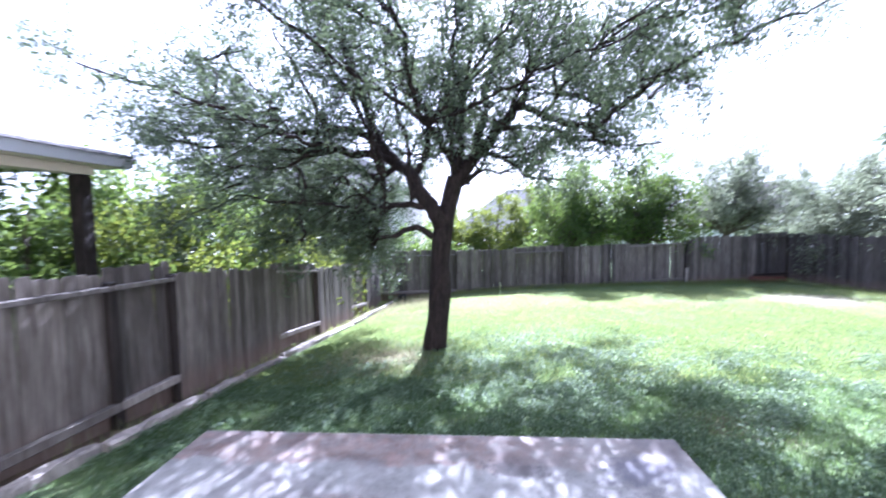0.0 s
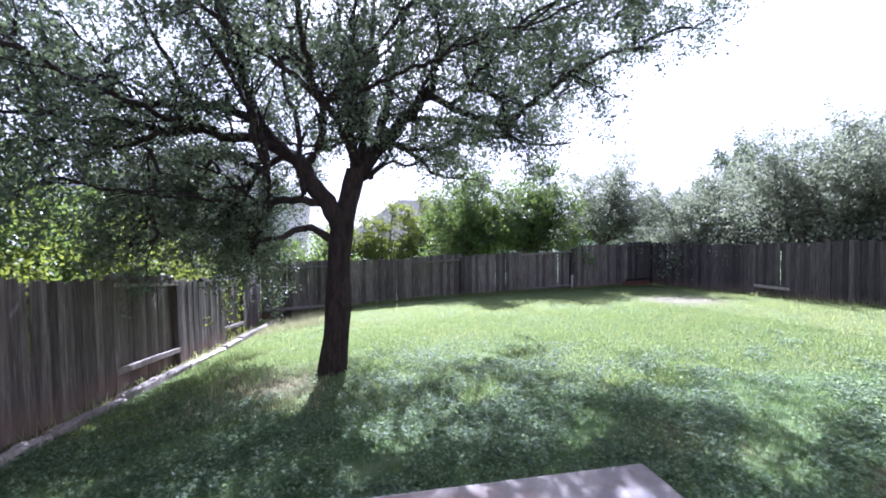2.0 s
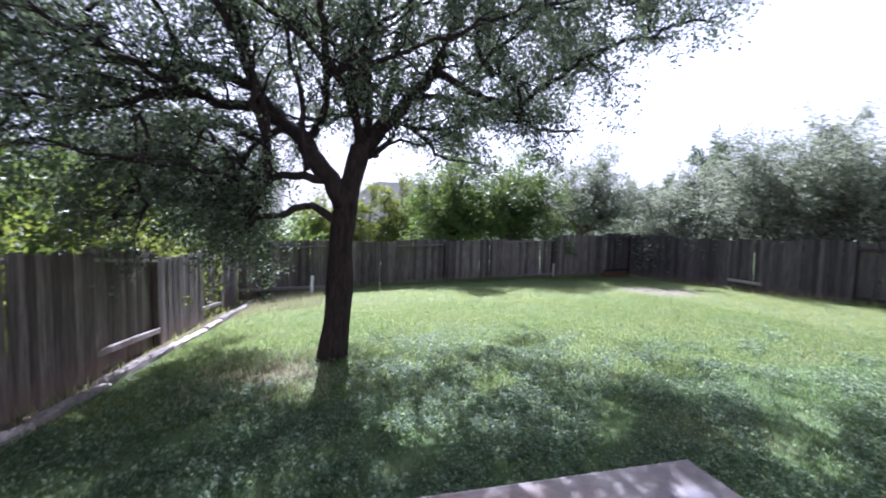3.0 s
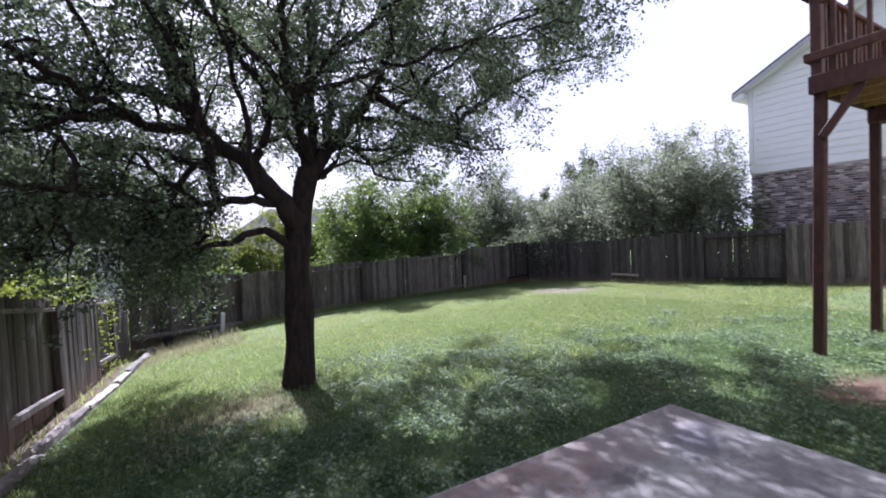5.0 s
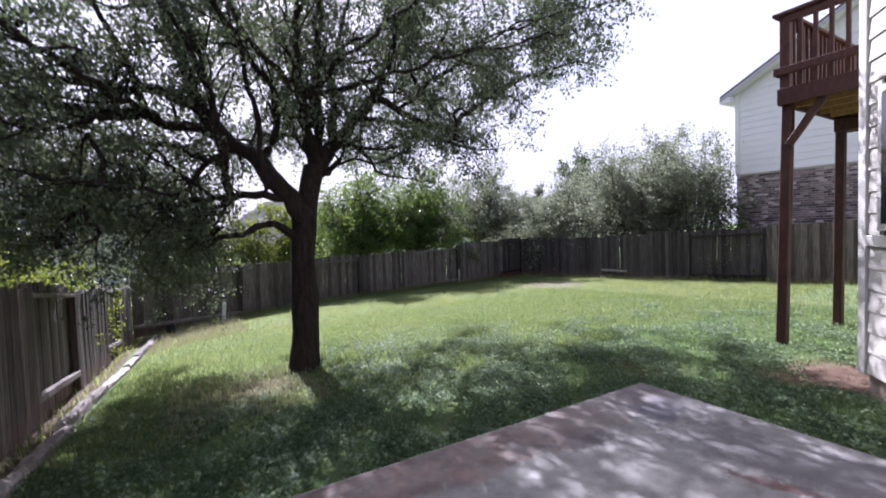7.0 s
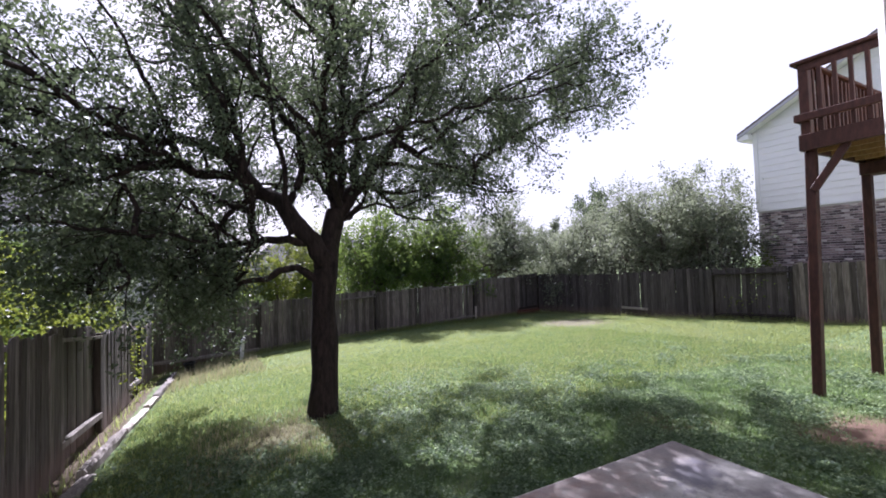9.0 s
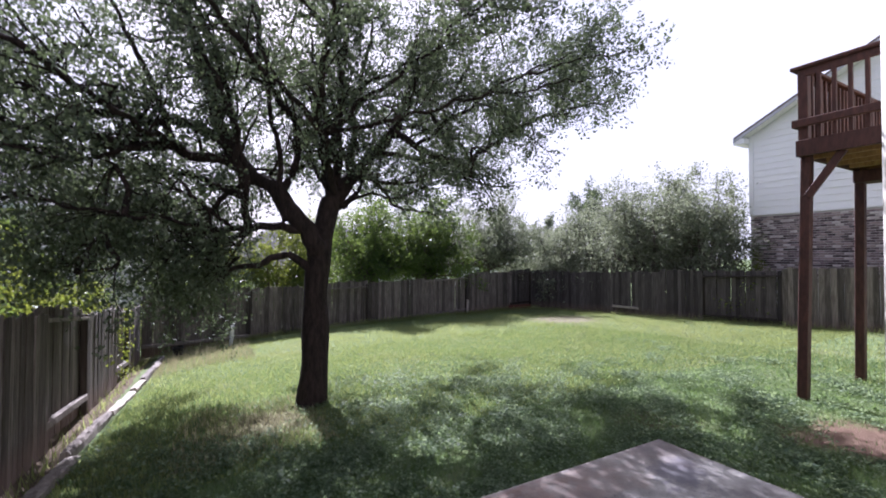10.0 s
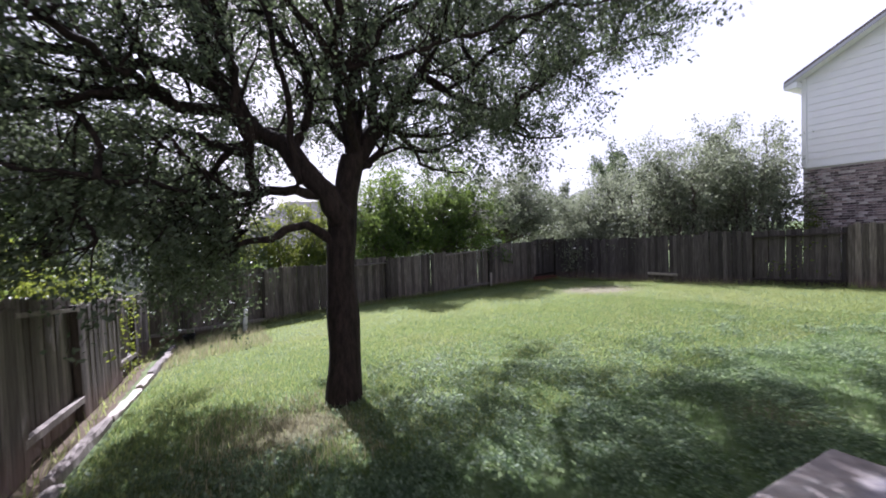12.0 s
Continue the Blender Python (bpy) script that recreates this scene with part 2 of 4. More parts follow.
M_SHINGLE = shingle_material("grey_shingle", (0.12, 0.115, 0.115), (0.22, 0.21, 0.21))
M_SHINGLE2 = shingle_material("brown_shingle", (0.10, 0.085, 0.075), (0.19, 0.165, 0.15))
M_STUCCO = paint("pale_house_wall", (0.62, 0.59, 0.54), 0.8, 0.1)
M_DARKPOST = bark_material("dark_porch_post", (0.012, 0.010, 0.009), (0.035, 0.028, 0.024))
M_FASCIA = paint("porch_fascia", (0.42, 0.43, 0.46), 0.6, 0.1)
M_SOFFIT = paint("porch_soffit", (0.70, 0.62, 0.52), 0.7, 0.08)
M_PIPE = paint("white_pipe", (0.75, 0.75, 0.72), 0.4, 0.15)
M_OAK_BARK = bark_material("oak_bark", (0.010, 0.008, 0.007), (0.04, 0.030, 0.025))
M_BARK = bark_material("grey_bark", (0.05, 0.042, 0.036), (0.15, 0.125, 0.105))
M_OAK_LEAF = leaf_material("oak_leaves", [(0.027, 0.042, 0.026), (0.047, 0.068, 0.041), (0.08, 0.106, 0.066), (0.122, 0.146, 0.098)], (0.22, 0.28, 0.11), 0.32, 0.58)
M_BRIGHT_LEAF = leaf_material("bright_shrub_leaves", [(0.02, 0.044, 0.013), (0.045, 0.085, 0.022), (0.13, 0.175, 0.036)], (0.38, 0.42, 0.05), 0.46, 0.5)
M_GREEN_LEAF = leaf_material("green_tree_leaves", [(0.028, 0.06, 0.018), (0.062, 0.11, 0.03), (0.12, 0.17, 0.048)], (0.26, 0.35, 0.06), 0.44, 0.45)
M_GREY_LEAF = leaf_material("grey_green_leaves", [(0.077, 0.093, 0.06), (0.152, 0.175, 0.118), (0.265, 0.288, 0.212)], (0.32, 0.36, 0.2), 0.44, 0.55)
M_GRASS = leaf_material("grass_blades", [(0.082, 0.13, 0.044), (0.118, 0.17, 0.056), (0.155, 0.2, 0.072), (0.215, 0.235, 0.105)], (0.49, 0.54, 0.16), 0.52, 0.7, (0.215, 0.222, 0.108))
# the lawn grass again, its colour darkened and greened to carry the oak's shade
M_GRASS_SHADED = leaf_material("shade_darkened_grass", [(0.016, 0.042, 0.019), (0.036, 0.082, 0.032), (0.072, 0.125, 0.048), (0.15, 0.175, 0.082)], (0.32, 0.46, 0.12), 0.5, 0.6)
M_WEED = leaf_material("weed_leaves", [(0.022, 0.048, 0.027), (0.043, 0.082, 0.044), (0.1, 0.16, 0.088), (0.29, 0.36, 0.23)], (0.48, 0.6, 0.27), 0.52, 0.55)
M_DRY = leaf_material("dry_stalks", [(0.26, 0.24, 0.14), (0.42, 0.38, 0.25)], (0.36, 0.33, 0.17), 0.3, 0.6)


# ---- mesh helpers ----
def empty(name, at=(0, 0, 0), rz=0.0):
    ob = new(name)
    ob.matrix_world = pose(*at, 0, 0, rz)
    return ob


def part(name, bm, material, parent=None, label="", smooth=False):
    me = bpy.data.meshes.new(name)
    if smooth:
        for f in bm.faces:
            f.smooth = True
    bm.to_mesh(me)
    bm.free()
    me.materials.append(material)
    ob = new(name, me)
    if parent is not None:
        ob.parent = parent
    if label:
        ob["label"] = label
    return ob


def share(name, me, parent, m):
    ob = new(name, me)
    ob.parent = parent
    ob.matrix_local = m
    return ob


def box(bm, x0, y0, z0, x1, y1, z1, m=None):
    """Adds a box between two corners to bm, turned by m."""
    pts = [(x, y, z) for x in (x0, x1) for y in (y0, y1) for z in (z0, z1)]
    v = [bm.verts.new(m @ Vector(p) if m is not None else p) for p in pts]
    for f in ((0, 1, 3, 2), (4, 6, 7, 5), (0, 4, 5, 1), (2, 3, 7, 6), (0, 2, 6, 4), (1, 5, 7, 3)):
        bm.faces.new([v[i] for i in f])
    return bm


def boxed(x0, y0, z0, x1, y1, z1, bevel=0.004, m=None):
    bm = box(bmesh.new(), x0, y0, z0, x1, y1, z1, m)
    bmesh.ops.recalc_face_normals(bm, faces=bm.faces)
    if bevel:
        bmesh.ops.bevel(bm, geom=bm.edges[:], offset=bevel, segments=1, affect="EDGES")
    return bm


def prism(points, z0, z1, axis="z"):
    """Extrudes an outline: (x, y) along z, (y, z) along x, or (x, z) along y."""
    bm = bmesh.new()

    def place(p, d):
        return {"z": (p[0], p[1], d), "x": (d, p[0], p[1]), "y": (p[0], d, p[1])}[axis]

    a = [bm.verts.new(place(p, z0)) for p in points]
    b = [bm.verts.new(place(p, z1)) for p in points]
    bm.faces.new(a)
    bm.faces.new(b[::-1])
    k = len(points)
    for i in range(k):
        bm.faces.new((a[i], b[i], b[(i + 1) % k], a[(i + 1) % k]))
    bmesh.ops.recalc_face_normals(bm, faces=bm.faces)
    return bm


def beam(a, b, w, h, bevel=0.006):
    """A squared timber from a to b, w wide and h deep."""
    a, b = Vector(a), Vector(b)
    d = b - a
    m = Matrix.Translation(a) @ d.to_track_quat("X", "Z").to_matrix().to_4x4()
    return boxed(0, -w / 2, -h / 2, d.length, w / 2, h / 2, bevel, m)


def mesh_object(name, verts, faces, material, parent=None, smooth=False):
    """One mesh from arrays: verts (n, 3), faces (m, 3) or (m, 4)."""
    verts, faces = np.asarray(verts, np.float32), np.asarray(faces, np.int32)
    me = bpy.data.meshes.new(name)
    k = faces.shape[1]
    me.vertices.add(len(verts))
    me.vertices.foreach_set("co", verts.ravel())
    me.loops.add(faces.size)
    me.loops.foreach_set("vertex_index", faces.ravel())
    me.polygons.add(len(faces))
    me.polygons.foreach_set("loop_start", np.arange(0, faces.size, k, dtype=np.int32))
    me.update(calc_edges=True)
    if smooth:
        me.polygons.foreach_set("use_smooth", np.ones(len(faces), bool))
    me.materials.append(material)
    ob = new(name, me)
    if parent is not None:
        ob.parent = parent
    return ob


# ---- the lie of the land ----
def gz(x, y):
    """Height of the lawn: it falls away from the patio, most steeply along the porch side."""
    x, y = np.asarray(x, float), np.asarray(y, float)
    fall = (0.046 + 0.05 * np.exp(-(np.maximum(x, -6.0) + 3.66) / 3.0)) * np.maximum(0.0, y - 2.0)
    bumps = 0.015 * np.sin(x * 1.7 + 0.6 * y) * np.cos(y * 1.3 - 0.4 * x)
    return -0.07 - fall + bumps


def back_y(x):
    """Line of the back fence."""
    return 16.61 + (x - 3.4) * 0.079


def side_x(y):
    """Line of the side fence on the deck side."""
    return 13.07 - (y - 7.26) * 0.103


def build_ground():
    def axis(lo, hi, step):
        out = [-900, -400, -180, -90, -50, -30, -20]
        out = [v for v in out if v < lo - 2]
        mid = list(np.arange(lo, hi + 1e-6, step))
        return np.array(out + mid + [v for v in (20, 26, 32, 40, 55, 90, 180, 400, 900) if v > hi + 2])

    xs, ys = axis(-8, 17, 0.35), axis(-3, 21, 0.35)
    gx, gy = np.meshgrid(xs, ys, indexing="ij")
    verts = np.stack([gx, gy, gz(np.clip(gx, -6, 20), np.clip(gy, -6, 22))], -1).reshape(-1, 3)
    i, j = np.meshgrid(np.arange(len(xs) - 1), np.arange(len(ys) - 1), indexing="ij")
    a = (i * len(ys) + j).ravel()
    faces = np.stack([a, a + len(ys), a + len(ys) + 1, a + 1], -1)
    tagged(mesh_object("ground", verts, faces, M_GROUND, smooth=True), "patchy green lawn ground sloping gently to the fences", "lawn", kind="structure")


build_ground()

# ---- patio slab ----
SLAB = (-2.36, -0.9, 1.70, 3.58)
slab = part("pavement", boxed(SLAB[0], SLAB[1], -0.16, SLAB[2], SLAB[3], 0.0, 0.012), M_CONCRETE)
tagged(slab, "stained grey concrete patio slab with reddish soil marks", "patio", kind="structure")


# ---- own house: walls behind the camera, angled bay, raised deck ----
BAY = Vector((3.27, 2.42, 0))
BAY_DIR = Vector((-0.77, -0.64, 0)).normalized()
BAY_END = BAY + BAY_DIR * 1.56


def build_own_house():
    house = tagged(empty("house"), "two-storey house with cream lap siding and an angled bay", "house")
    e = BAY_END
    plan = [(BAY.x, BAY.y), (4.35, BAY.y), (5.3, 1.3), (11.0, 1.3), (11.0, -8.0), (-6.0, -8.0), (-6.0, -0.9), (e.x, -0.9), (e.x, e.y)]
    cx, cy = 4.0, -3.0
    inner = []
    for x, y in plan:  # the core lies behind the boards
        d = Vector((cx - x, cy - y)).normalized() * 0.045
        inner.append((x + d.x, y + d.y))
    part("wall", prism(inner, 0.12, 6.2), M_SIDING, house)
    part("foundation", prism(inner, -0.5, 0.125), M_FOUND, house, "stained concrete foundation")
    part("roof", prism([(-6.5, -8.5), (11.5, -8.5), (11.5, 1.8), (5.4, 1.9), (4.5, 2.9), (2.9, 2.9), (1.3, 1.3), (1.3, -0.4), (-6.5, -0.4)], 6.2, 6.45), M_SHINGLE, house)

    # angled face: lap boards, corner board, sill band and window
    ang = math.degrees(math.atan2(BAY_DIR.y, BAY_DIR.x))
    face = pose(BAY.x, BAY.y, 0, 0, 0, ang)  # local x runs along the wall away from the corner, -y is outwards
    length, corner = 1.56, 0.115

    def lap(z, h, x0, x1):
        bm = bmesh.new()
        pts = [(0.0, z), (-0.026, z), (-0.012, z + h), (0.0, z + h)]
        a = [bm.verts.new(face @ Vector((x0, p[0], p[1]))) for p in pts]
        b = [bm.verts.new(face @ Vector((x1, p[0], p[1]))) for p in pts]
        bm.faces.new(a), bm.faces.new(b[::-1])
        for i in range(4):
            bm.faces.new((a[i], b[i], b[(i + 1) % 4], a[(i + 1) % 4]))
        bmesh.ops.recalc_face_normals(bm, faces=bm.faces)
        part("siding_board", bm, M_SIDING, house)

    z = 0.13
    while z < 1.22:
        lap(z, 0.192, corner + 0.004, length)
        z += 0.187
    part("corner_board", boxed(0.0, -0.04, 0.11, corner, 0.0, 6.2, 0.004, face), M_TRIM, house)
    part("sill_band", boxed(corner + 0.003, -0.045, 1.262, length, 0.0, 1.36, 0.004, face), M_TRIM, house)
    window = part("window", boxed(0.30, -0.05, 1.40, 1.30, 0.02, 2.6, 0.004, face), M_TRIM, house, "bay window with pale frame")
    for a, b, c, d in ((0.365, 1.46, 0.80, 2.54), (0.84, 1.46, 1.245, 2.54)):
        part("pane", boxed(a, -0.056, b, c, -0.051, d, 0, face), M_GLASS, window)
    for z0 in np.arange(1.365, 6.1, 0.187):
        if 2.62 < z0:
            lap(z0, 0.192, corner + 0.004, length)
        else:
            lap(z0, 0.192, corner + 0.004, 0.29)
    return house


build_own_house()

DECK_X, DECK_Y, DECK_X1, DECK_Y0 = 4.82, 3.69, 9.2, 1.32
DECK_TOP = 3.245


def build_deck():
    deck = tagged(empty("raised_deck", (DECK_X, DECK_Y, 0)), "red-brown stained wooden deck raised on tall posts", "deck")
    inv = Matrix.Translation((-DECK_X, -DECK_Y, 0))

    def p(name, bm, mat=M_DECK, parent=deck, label=""):
        bm.transform(inv)
        return part(name, bm, mat, parent, label)

    w = 0.112
    for x, lean in ((DECK_X + 0.16, 0.2), (DECK_X + 1.96, 0.1), (DECK_X + 4.3, 0.05)):
        g = float(gz(x, DECK_Y))
        p("post", beam((x - lean, DECK_Y - 0.06, g - 0.12), (x, DECK_Y - 0.06, DECK_TOP - 0.212), w, w, 0.008))
    # rim boards
    p("rim_board", boxed(DECK_X - 0.02, DECK_Y0, DECK_TOP - 0.21, DECK_X + 0.03, DECK_Y, DECK_TOP, 0.004))
    p("rim_board", boxed(DECK_X + 0.033, DECK_Y - 0.045, DECK_TOP - 0.21, DECK_X1, DECK_Y, DECK_TOP, 0.004))
    p("rim_board", boxed(DECK_X1 + 0.003, DECK_Y0, DECK_TOP - 0.21, DECK_X1 + 0.05, DECK_Y, DECK_TOP, 0.004))
    # beam under the second post line and braces
    for x in (DECK_X + 1.95,):
        p("beam", boxed(x - 0.16, DECK_Y0, DECK_TOP - 0.40, x + 0.16, DECK_Y - 0.02, DECK_TOP - 0.215, 0.006))
    p("brace", beam((DECK_X + 0.06, DECK_Y - 0.10, DECK_TOP - 0.74), (DECK_X + 0.08, DECK_Y - 0.46, DECK_TOP - 0.19), 0.05, 0.09))
    for i in range(1, 12):
        x = DECK_X + i * 0.4
        p("joist", boxed(x - 0.02, DECK_Y0, DECK_TOP - 0.2, x + 0.02, DECK_Y - 0.048, DECK_TOP - 0.03, 0), M_DECKBOARD)
    y = DECK_Y0
    while y < DECK_Y - 0.08:
        p("floor_board", boxed(DECK_X + 0.034, y, DECK_TOP - 0.028, DECK_X1, min(y + 0.135, DECK_Y - 0.05), DECK_TOP + 0.004, 0.003), M_DECKBOARD)
        y += 0.143
    # railing: corner posts, rails and balusters
    top = DECK_TOP + 0.94
    for x, y in ((DECK_X + 0.07, DECK_Y - 0.07), (DECK_X + 2.3, DECK_Y - 0.07), (DECK_X1 - 0.05, DECK_Y - 0.07), (DECK_X + 0.07, DECK_Y0 + 0.06)):
        p("rail_post", boxed(x - 0.055, y - 0.055, DECK_TOP + 0.006, x + 0.055, y + 0.055, top, 0.006))
    p("handrail", boxed(DECK_X - 0.035, DECK_Y0, top, DECK_X + 0.12, DECK_Y + 0.05, top + 0.045, 0.008))
    p("handrail", boxed(DECK_X + 0.123, DECK_Y - 0.12, top, DECK_X1 + 0.05, DECK_Y + 0.05, top + 0.045, 0.008))
    p("top_rail", boxed(DECK_X + 0.01, DECK_Y0, top - 0.10, DECK_X + 0.05, DECK_Y - 0.06, top - 0.003, 0.004))
    p("top_rail", boxed(DECK_X + 0.05, DECK_Y - 0.05, top - 0.10, DECK_X1, DECK_Y - 0.01, top - 0.003, 0.004))
    p("bottom_rail", boxed(DECK_X - 0.055, DECK_Y0, DECK_TOP + 0.17, DECK_X + 0.005, DECK_Y + 0.03, DECK_TOP + 0.27, 0.006))
    p("bottom_rail", boxed(DECK_X + 0.01, DECK_Y - 0.012, DECK_TOP + 0.17, DECK_X1, DECK_Y + 0.028, DECK_TOP + 0.27, 0.006))
    r = random.Random(4)
    y = DECK_Y - 0.24
    while y > DECK_Y0 + 0.1:
        p("baluster", boxed(DECK_X + 0.008, y - 0.022, DECK_TOP + 0.01, DECK_X + 0.048, y + 0.022, top - 0.02, 0.003))
        y -= 0.155
    x = DECK_X + 0.2
    while x < DECK_X1 - 0.1:
        m = Matrix.Translation((x, DECK_Y - 0.06, DECK_TOP + 0.01)) @ pose(0, 0, 0, 0, r.uniform(-2.5, 2.5), 0)
        p("baluster", boxed(-0.022, -0.02, 0, 0.022, 0.02, 0.92, 0.003, m))
        x += 0.14
    return deck


build_deck()


# ---- fences ----
def picket_meshes(height, material=None):
    out = []
    for k in range(4):
        r = random.Random(k + int(height * 100))
        w, c = 0.068, 0.022
        h = height + r.uniform(-0.025, 0.025)
        bm = prism([(-w, 0), (w, 0), (w, h - c * r.uniform(0.4, 1.6)), (w - c, h), (-w + c * r.uniform(0.8, 1.3), h - r.uniform(0, 0.012)), (-w, h - c)], -0.009, 0.009, "y")
        me = bpy.data.meshes.new("picket")
        bm.to_mesh(me)
        bm.free()
        me.materials.append(material or M_PICKET)
        out.append(me)
    return out


def build_fence(start, end, height, panels, seed, label, inward, top=None):
    """A board fence from start to end. panels: stretches (from, to, shown side) in metres along it: 'boards' show their faces,
    'rails' show posts and rails with the boards set behind. inward: +1 or -1, the side of the yard."""
    a, b = Vector((*start, 0)), Vector((*end, 0))
    d = (b - a).normalized()
    ang = math.degrees(math.atan2(d.y, d.x))
    fence = tagged(empty("fence", (a.x, a.y, 0), ang), label, "fence", "yard fences")
    r = random.Random(seed)
    meshes = [picket_meshes(height + dh) for dh in (-0.06, 0.0, 0.06)]
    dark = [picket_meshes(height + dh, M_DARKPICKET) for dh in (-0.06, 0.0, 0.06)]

    def ground(s):
        q = a + d * s
        return float(gz(q.x, q.y))

    s_total = (b - a).length
    for s0, s1, side, *old in panels:
        off = 0.055 * inward if side == "boards" else -0.055 * inward
        s = s0
        lean = r.uniform(-0.6, 0.6)
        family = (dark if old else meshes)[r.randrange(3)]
        while s < s1 - 0.03:
            z = (top(s) - height) if top else ground(s)
            m = pose(s + 0.07, off + r.uniform(-0.004, 0.004), z + r.uniform(-0.02, 0.015), r.uniform(-0.7, 0.7), lean + r.uniform(-0.5, 0.5), r.uniform(-1.5, 1.5))
            share("picket", family[r.randrange(4)], fence, m)
            s += 0.138
        for f in (0.18, 0.915):
            za, zb = ground(s0) + height * f, ground(s1) + height * f
            if top:
                za, zb = top(s0) - height * (1 - f), top(s1) - height * (1 - f)
            ro = 0.03 * inward if side == "rails" else 0.0
            part("rail", beam((s0 + 0.01, ro, za), (s1 - 0.01, ro, zb), 0.085 if f > 0.5 else 0.075, 0.05 if f > 0.5 else 0.09), M_POST if old else M_RAIL, fence)
        g = ground(s1)
        hz = (top(s1) - 0.08) if top else g + height - 0.08
        part("post", boxed(s1 - 0.05, -0.044 + 0.012 * inward, g - 0.2, s1 + 0.05, 0.044 + 0.012 * inward, hz, 0.008), M_POST, fence)
    return fence


LX = -3.66


def along(*knots):
    """A height that runs straight from knot to knot (distance, height), with a slight waver."""
    at, z = zip(*knots)
    return lambda q: float(np.interp(q, at, z)) + 0.012 * math.sin(q * 2.1)


build_fence((LX, -1.2), (LX, 16.1), 1.68, [(0, 2.6, "boards"), (2.6, 5.27, "rails"), (5.27, 6.16, "rails"), (6.16, 8.82, "boards"), (8.82, 10.92, "rails"), (10.92, 13.5, "boards"), (13.5, 15.3, "rails"), (15.3, 17.3, "boards")], 3, "weathered grey cedar board fence with exposed rails and posts", -1,
            along((0, 1.5), (4.2, 1.42), (6.2, 1.32), (7.3, 1.24), (8.8, 1.09), (10.9, 0.86), (13.4, 0.66), (15.3, 0.44), (17.3, 0.36)))
build_fence((LX + 0.1, back_y(LX + 0.1)), (12.04, back_y(12.04)), 1.86, [(0, 2.9, "rails"), (2.9, 5.08, "boards"), (5.08, 7.0, "rails"), (7.0, 9.45, "boards"), (9.45, 11.68, "rails"), (11.68, 14.2, "boards"), (14.2, 15.6, "rails", "old")], 5, "weathered grey board fence across the back of the lawn", -1,
            along((0, 0.6), (3.3, 0.66), (6.9, 0.71), (8.9, 0.81), (11.66, 0.89), (11.7, 0.99), (15.7, 1.06)))
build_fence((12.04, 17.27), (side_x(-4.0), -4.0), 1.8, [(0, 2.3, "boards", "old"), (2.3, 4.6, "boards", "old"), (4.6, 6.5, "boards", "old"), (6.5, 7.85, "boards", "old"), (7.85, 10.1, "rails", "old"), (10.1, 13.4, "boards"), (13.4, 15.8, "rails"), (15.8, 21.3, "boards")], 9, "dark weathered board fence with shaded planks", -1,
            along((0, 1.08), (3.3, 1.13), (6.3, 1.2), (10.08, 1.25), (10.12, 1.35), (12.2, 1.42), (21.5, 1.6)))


# timber edging along the foot of the fence
def build_edging():
    r = random.Random(12)
    y = 1.0
    while y < 15.4:
        L = r.uniform(0.6, 2.1)
        x = LX + 0.34 + 0.037 * max(0.0, y - 6.0) + r.uniform(-0.04, 0.04)
        y1 = min(y + L, 15.6)
        lift = r.uniform(0.03, 0.06)
        a = Vector((x, y, float(gz(x, y)) + lift))
        d = Vector((x + 0.037 * (max(y1, 6.0) - max(y, 6.0)) + r.uniform(-0.03, 0.03), y1 - r.uniform(0.01, 0.14), float(gz(x, y1)) + lift)) - a
        bm = bmesh.new()
        rings = []
        n = 9
        w, h = r.uniform(0.055, 0.075), r.uniform(0.055, 0.07)
        for k in range(n + 1):
            c = a + d * (k / n)
            shrink = 0.8 if k in (0, n) else 1.0
            ring = []
            for q in range(8):
                t = (q + 0.5) * math.pi / 4
                sx, sz = math.copysign(abs(math.cos(t)) ** 0.5, math.cos(t)), math.copysign(abs(math.sin(t)) ** 0.5, math.sin(t))
                ring.append(bm.verts.new((c.x + sx * w * shrink + r.uniform(-0.013, 0.013), c.y, c.z + sz * h * shrink + r.uniform(-0.013, 0.013))))
            rings.append(ring)
        for k in range(n):
            for q in range(8):
                bm.faces.new((rings[k][q], rings[k][(q + 1) % 8], rings[k + 1][(q + 1) % 8], rings[k + 1][q]))
        bm.faces.new(rings[0][::-1]), bm.faces.new(rings[-1])
        bmesh.ops.recalc_face_normals(bm, faces=bm.faces)
        t = part("edging_timber", bm, M_TIMBER)
        tagged(t, "sun-bleached landscape timber edging the lawn by the fence", "timber", "edging timbers")
        y = y1


build_edging()

# marker stake and small things at the back of the lawn
sx, sy = -1.28, 15.3
bm = boxed(-0.045, -0.045, -0.15, 0.045, 0.045, 0.62, 0.01)
stake = part("utility_stake", bm, M_PIPE)
stake.matrix_world = pose(sx, sy, float(gz(sx, sy)), 2, 3, 20)
tagged(stake, "pale plastic utility stake standing in the grass", "stake")
bm = boxed(-0.05, -0.02, -0.1, 0.05, 0.02, 0.62, 0.006)
st2 = part("wooden_stake", bm, M_TIMBER)
st2.matrix_world = pose(8.05, 16.84, float(gz(8.05, 16.84)), 0, 2, 0)
tagged(st2, "pale wooden stake leaning at the back fence", "stake")
bm = boxed(-0.55, -0.03, -0.045, 0.55, 0.03, 0.045, 0.008)
pl = part("loose_plank", bm, M_TIMBER)
pl.matrix_world = pose(side_x(12.2) - 0.16, 12.2, -0.24, 0, 0, 95)
tagged(pl, "loose pale plank nailed low on the side fence", "plank")


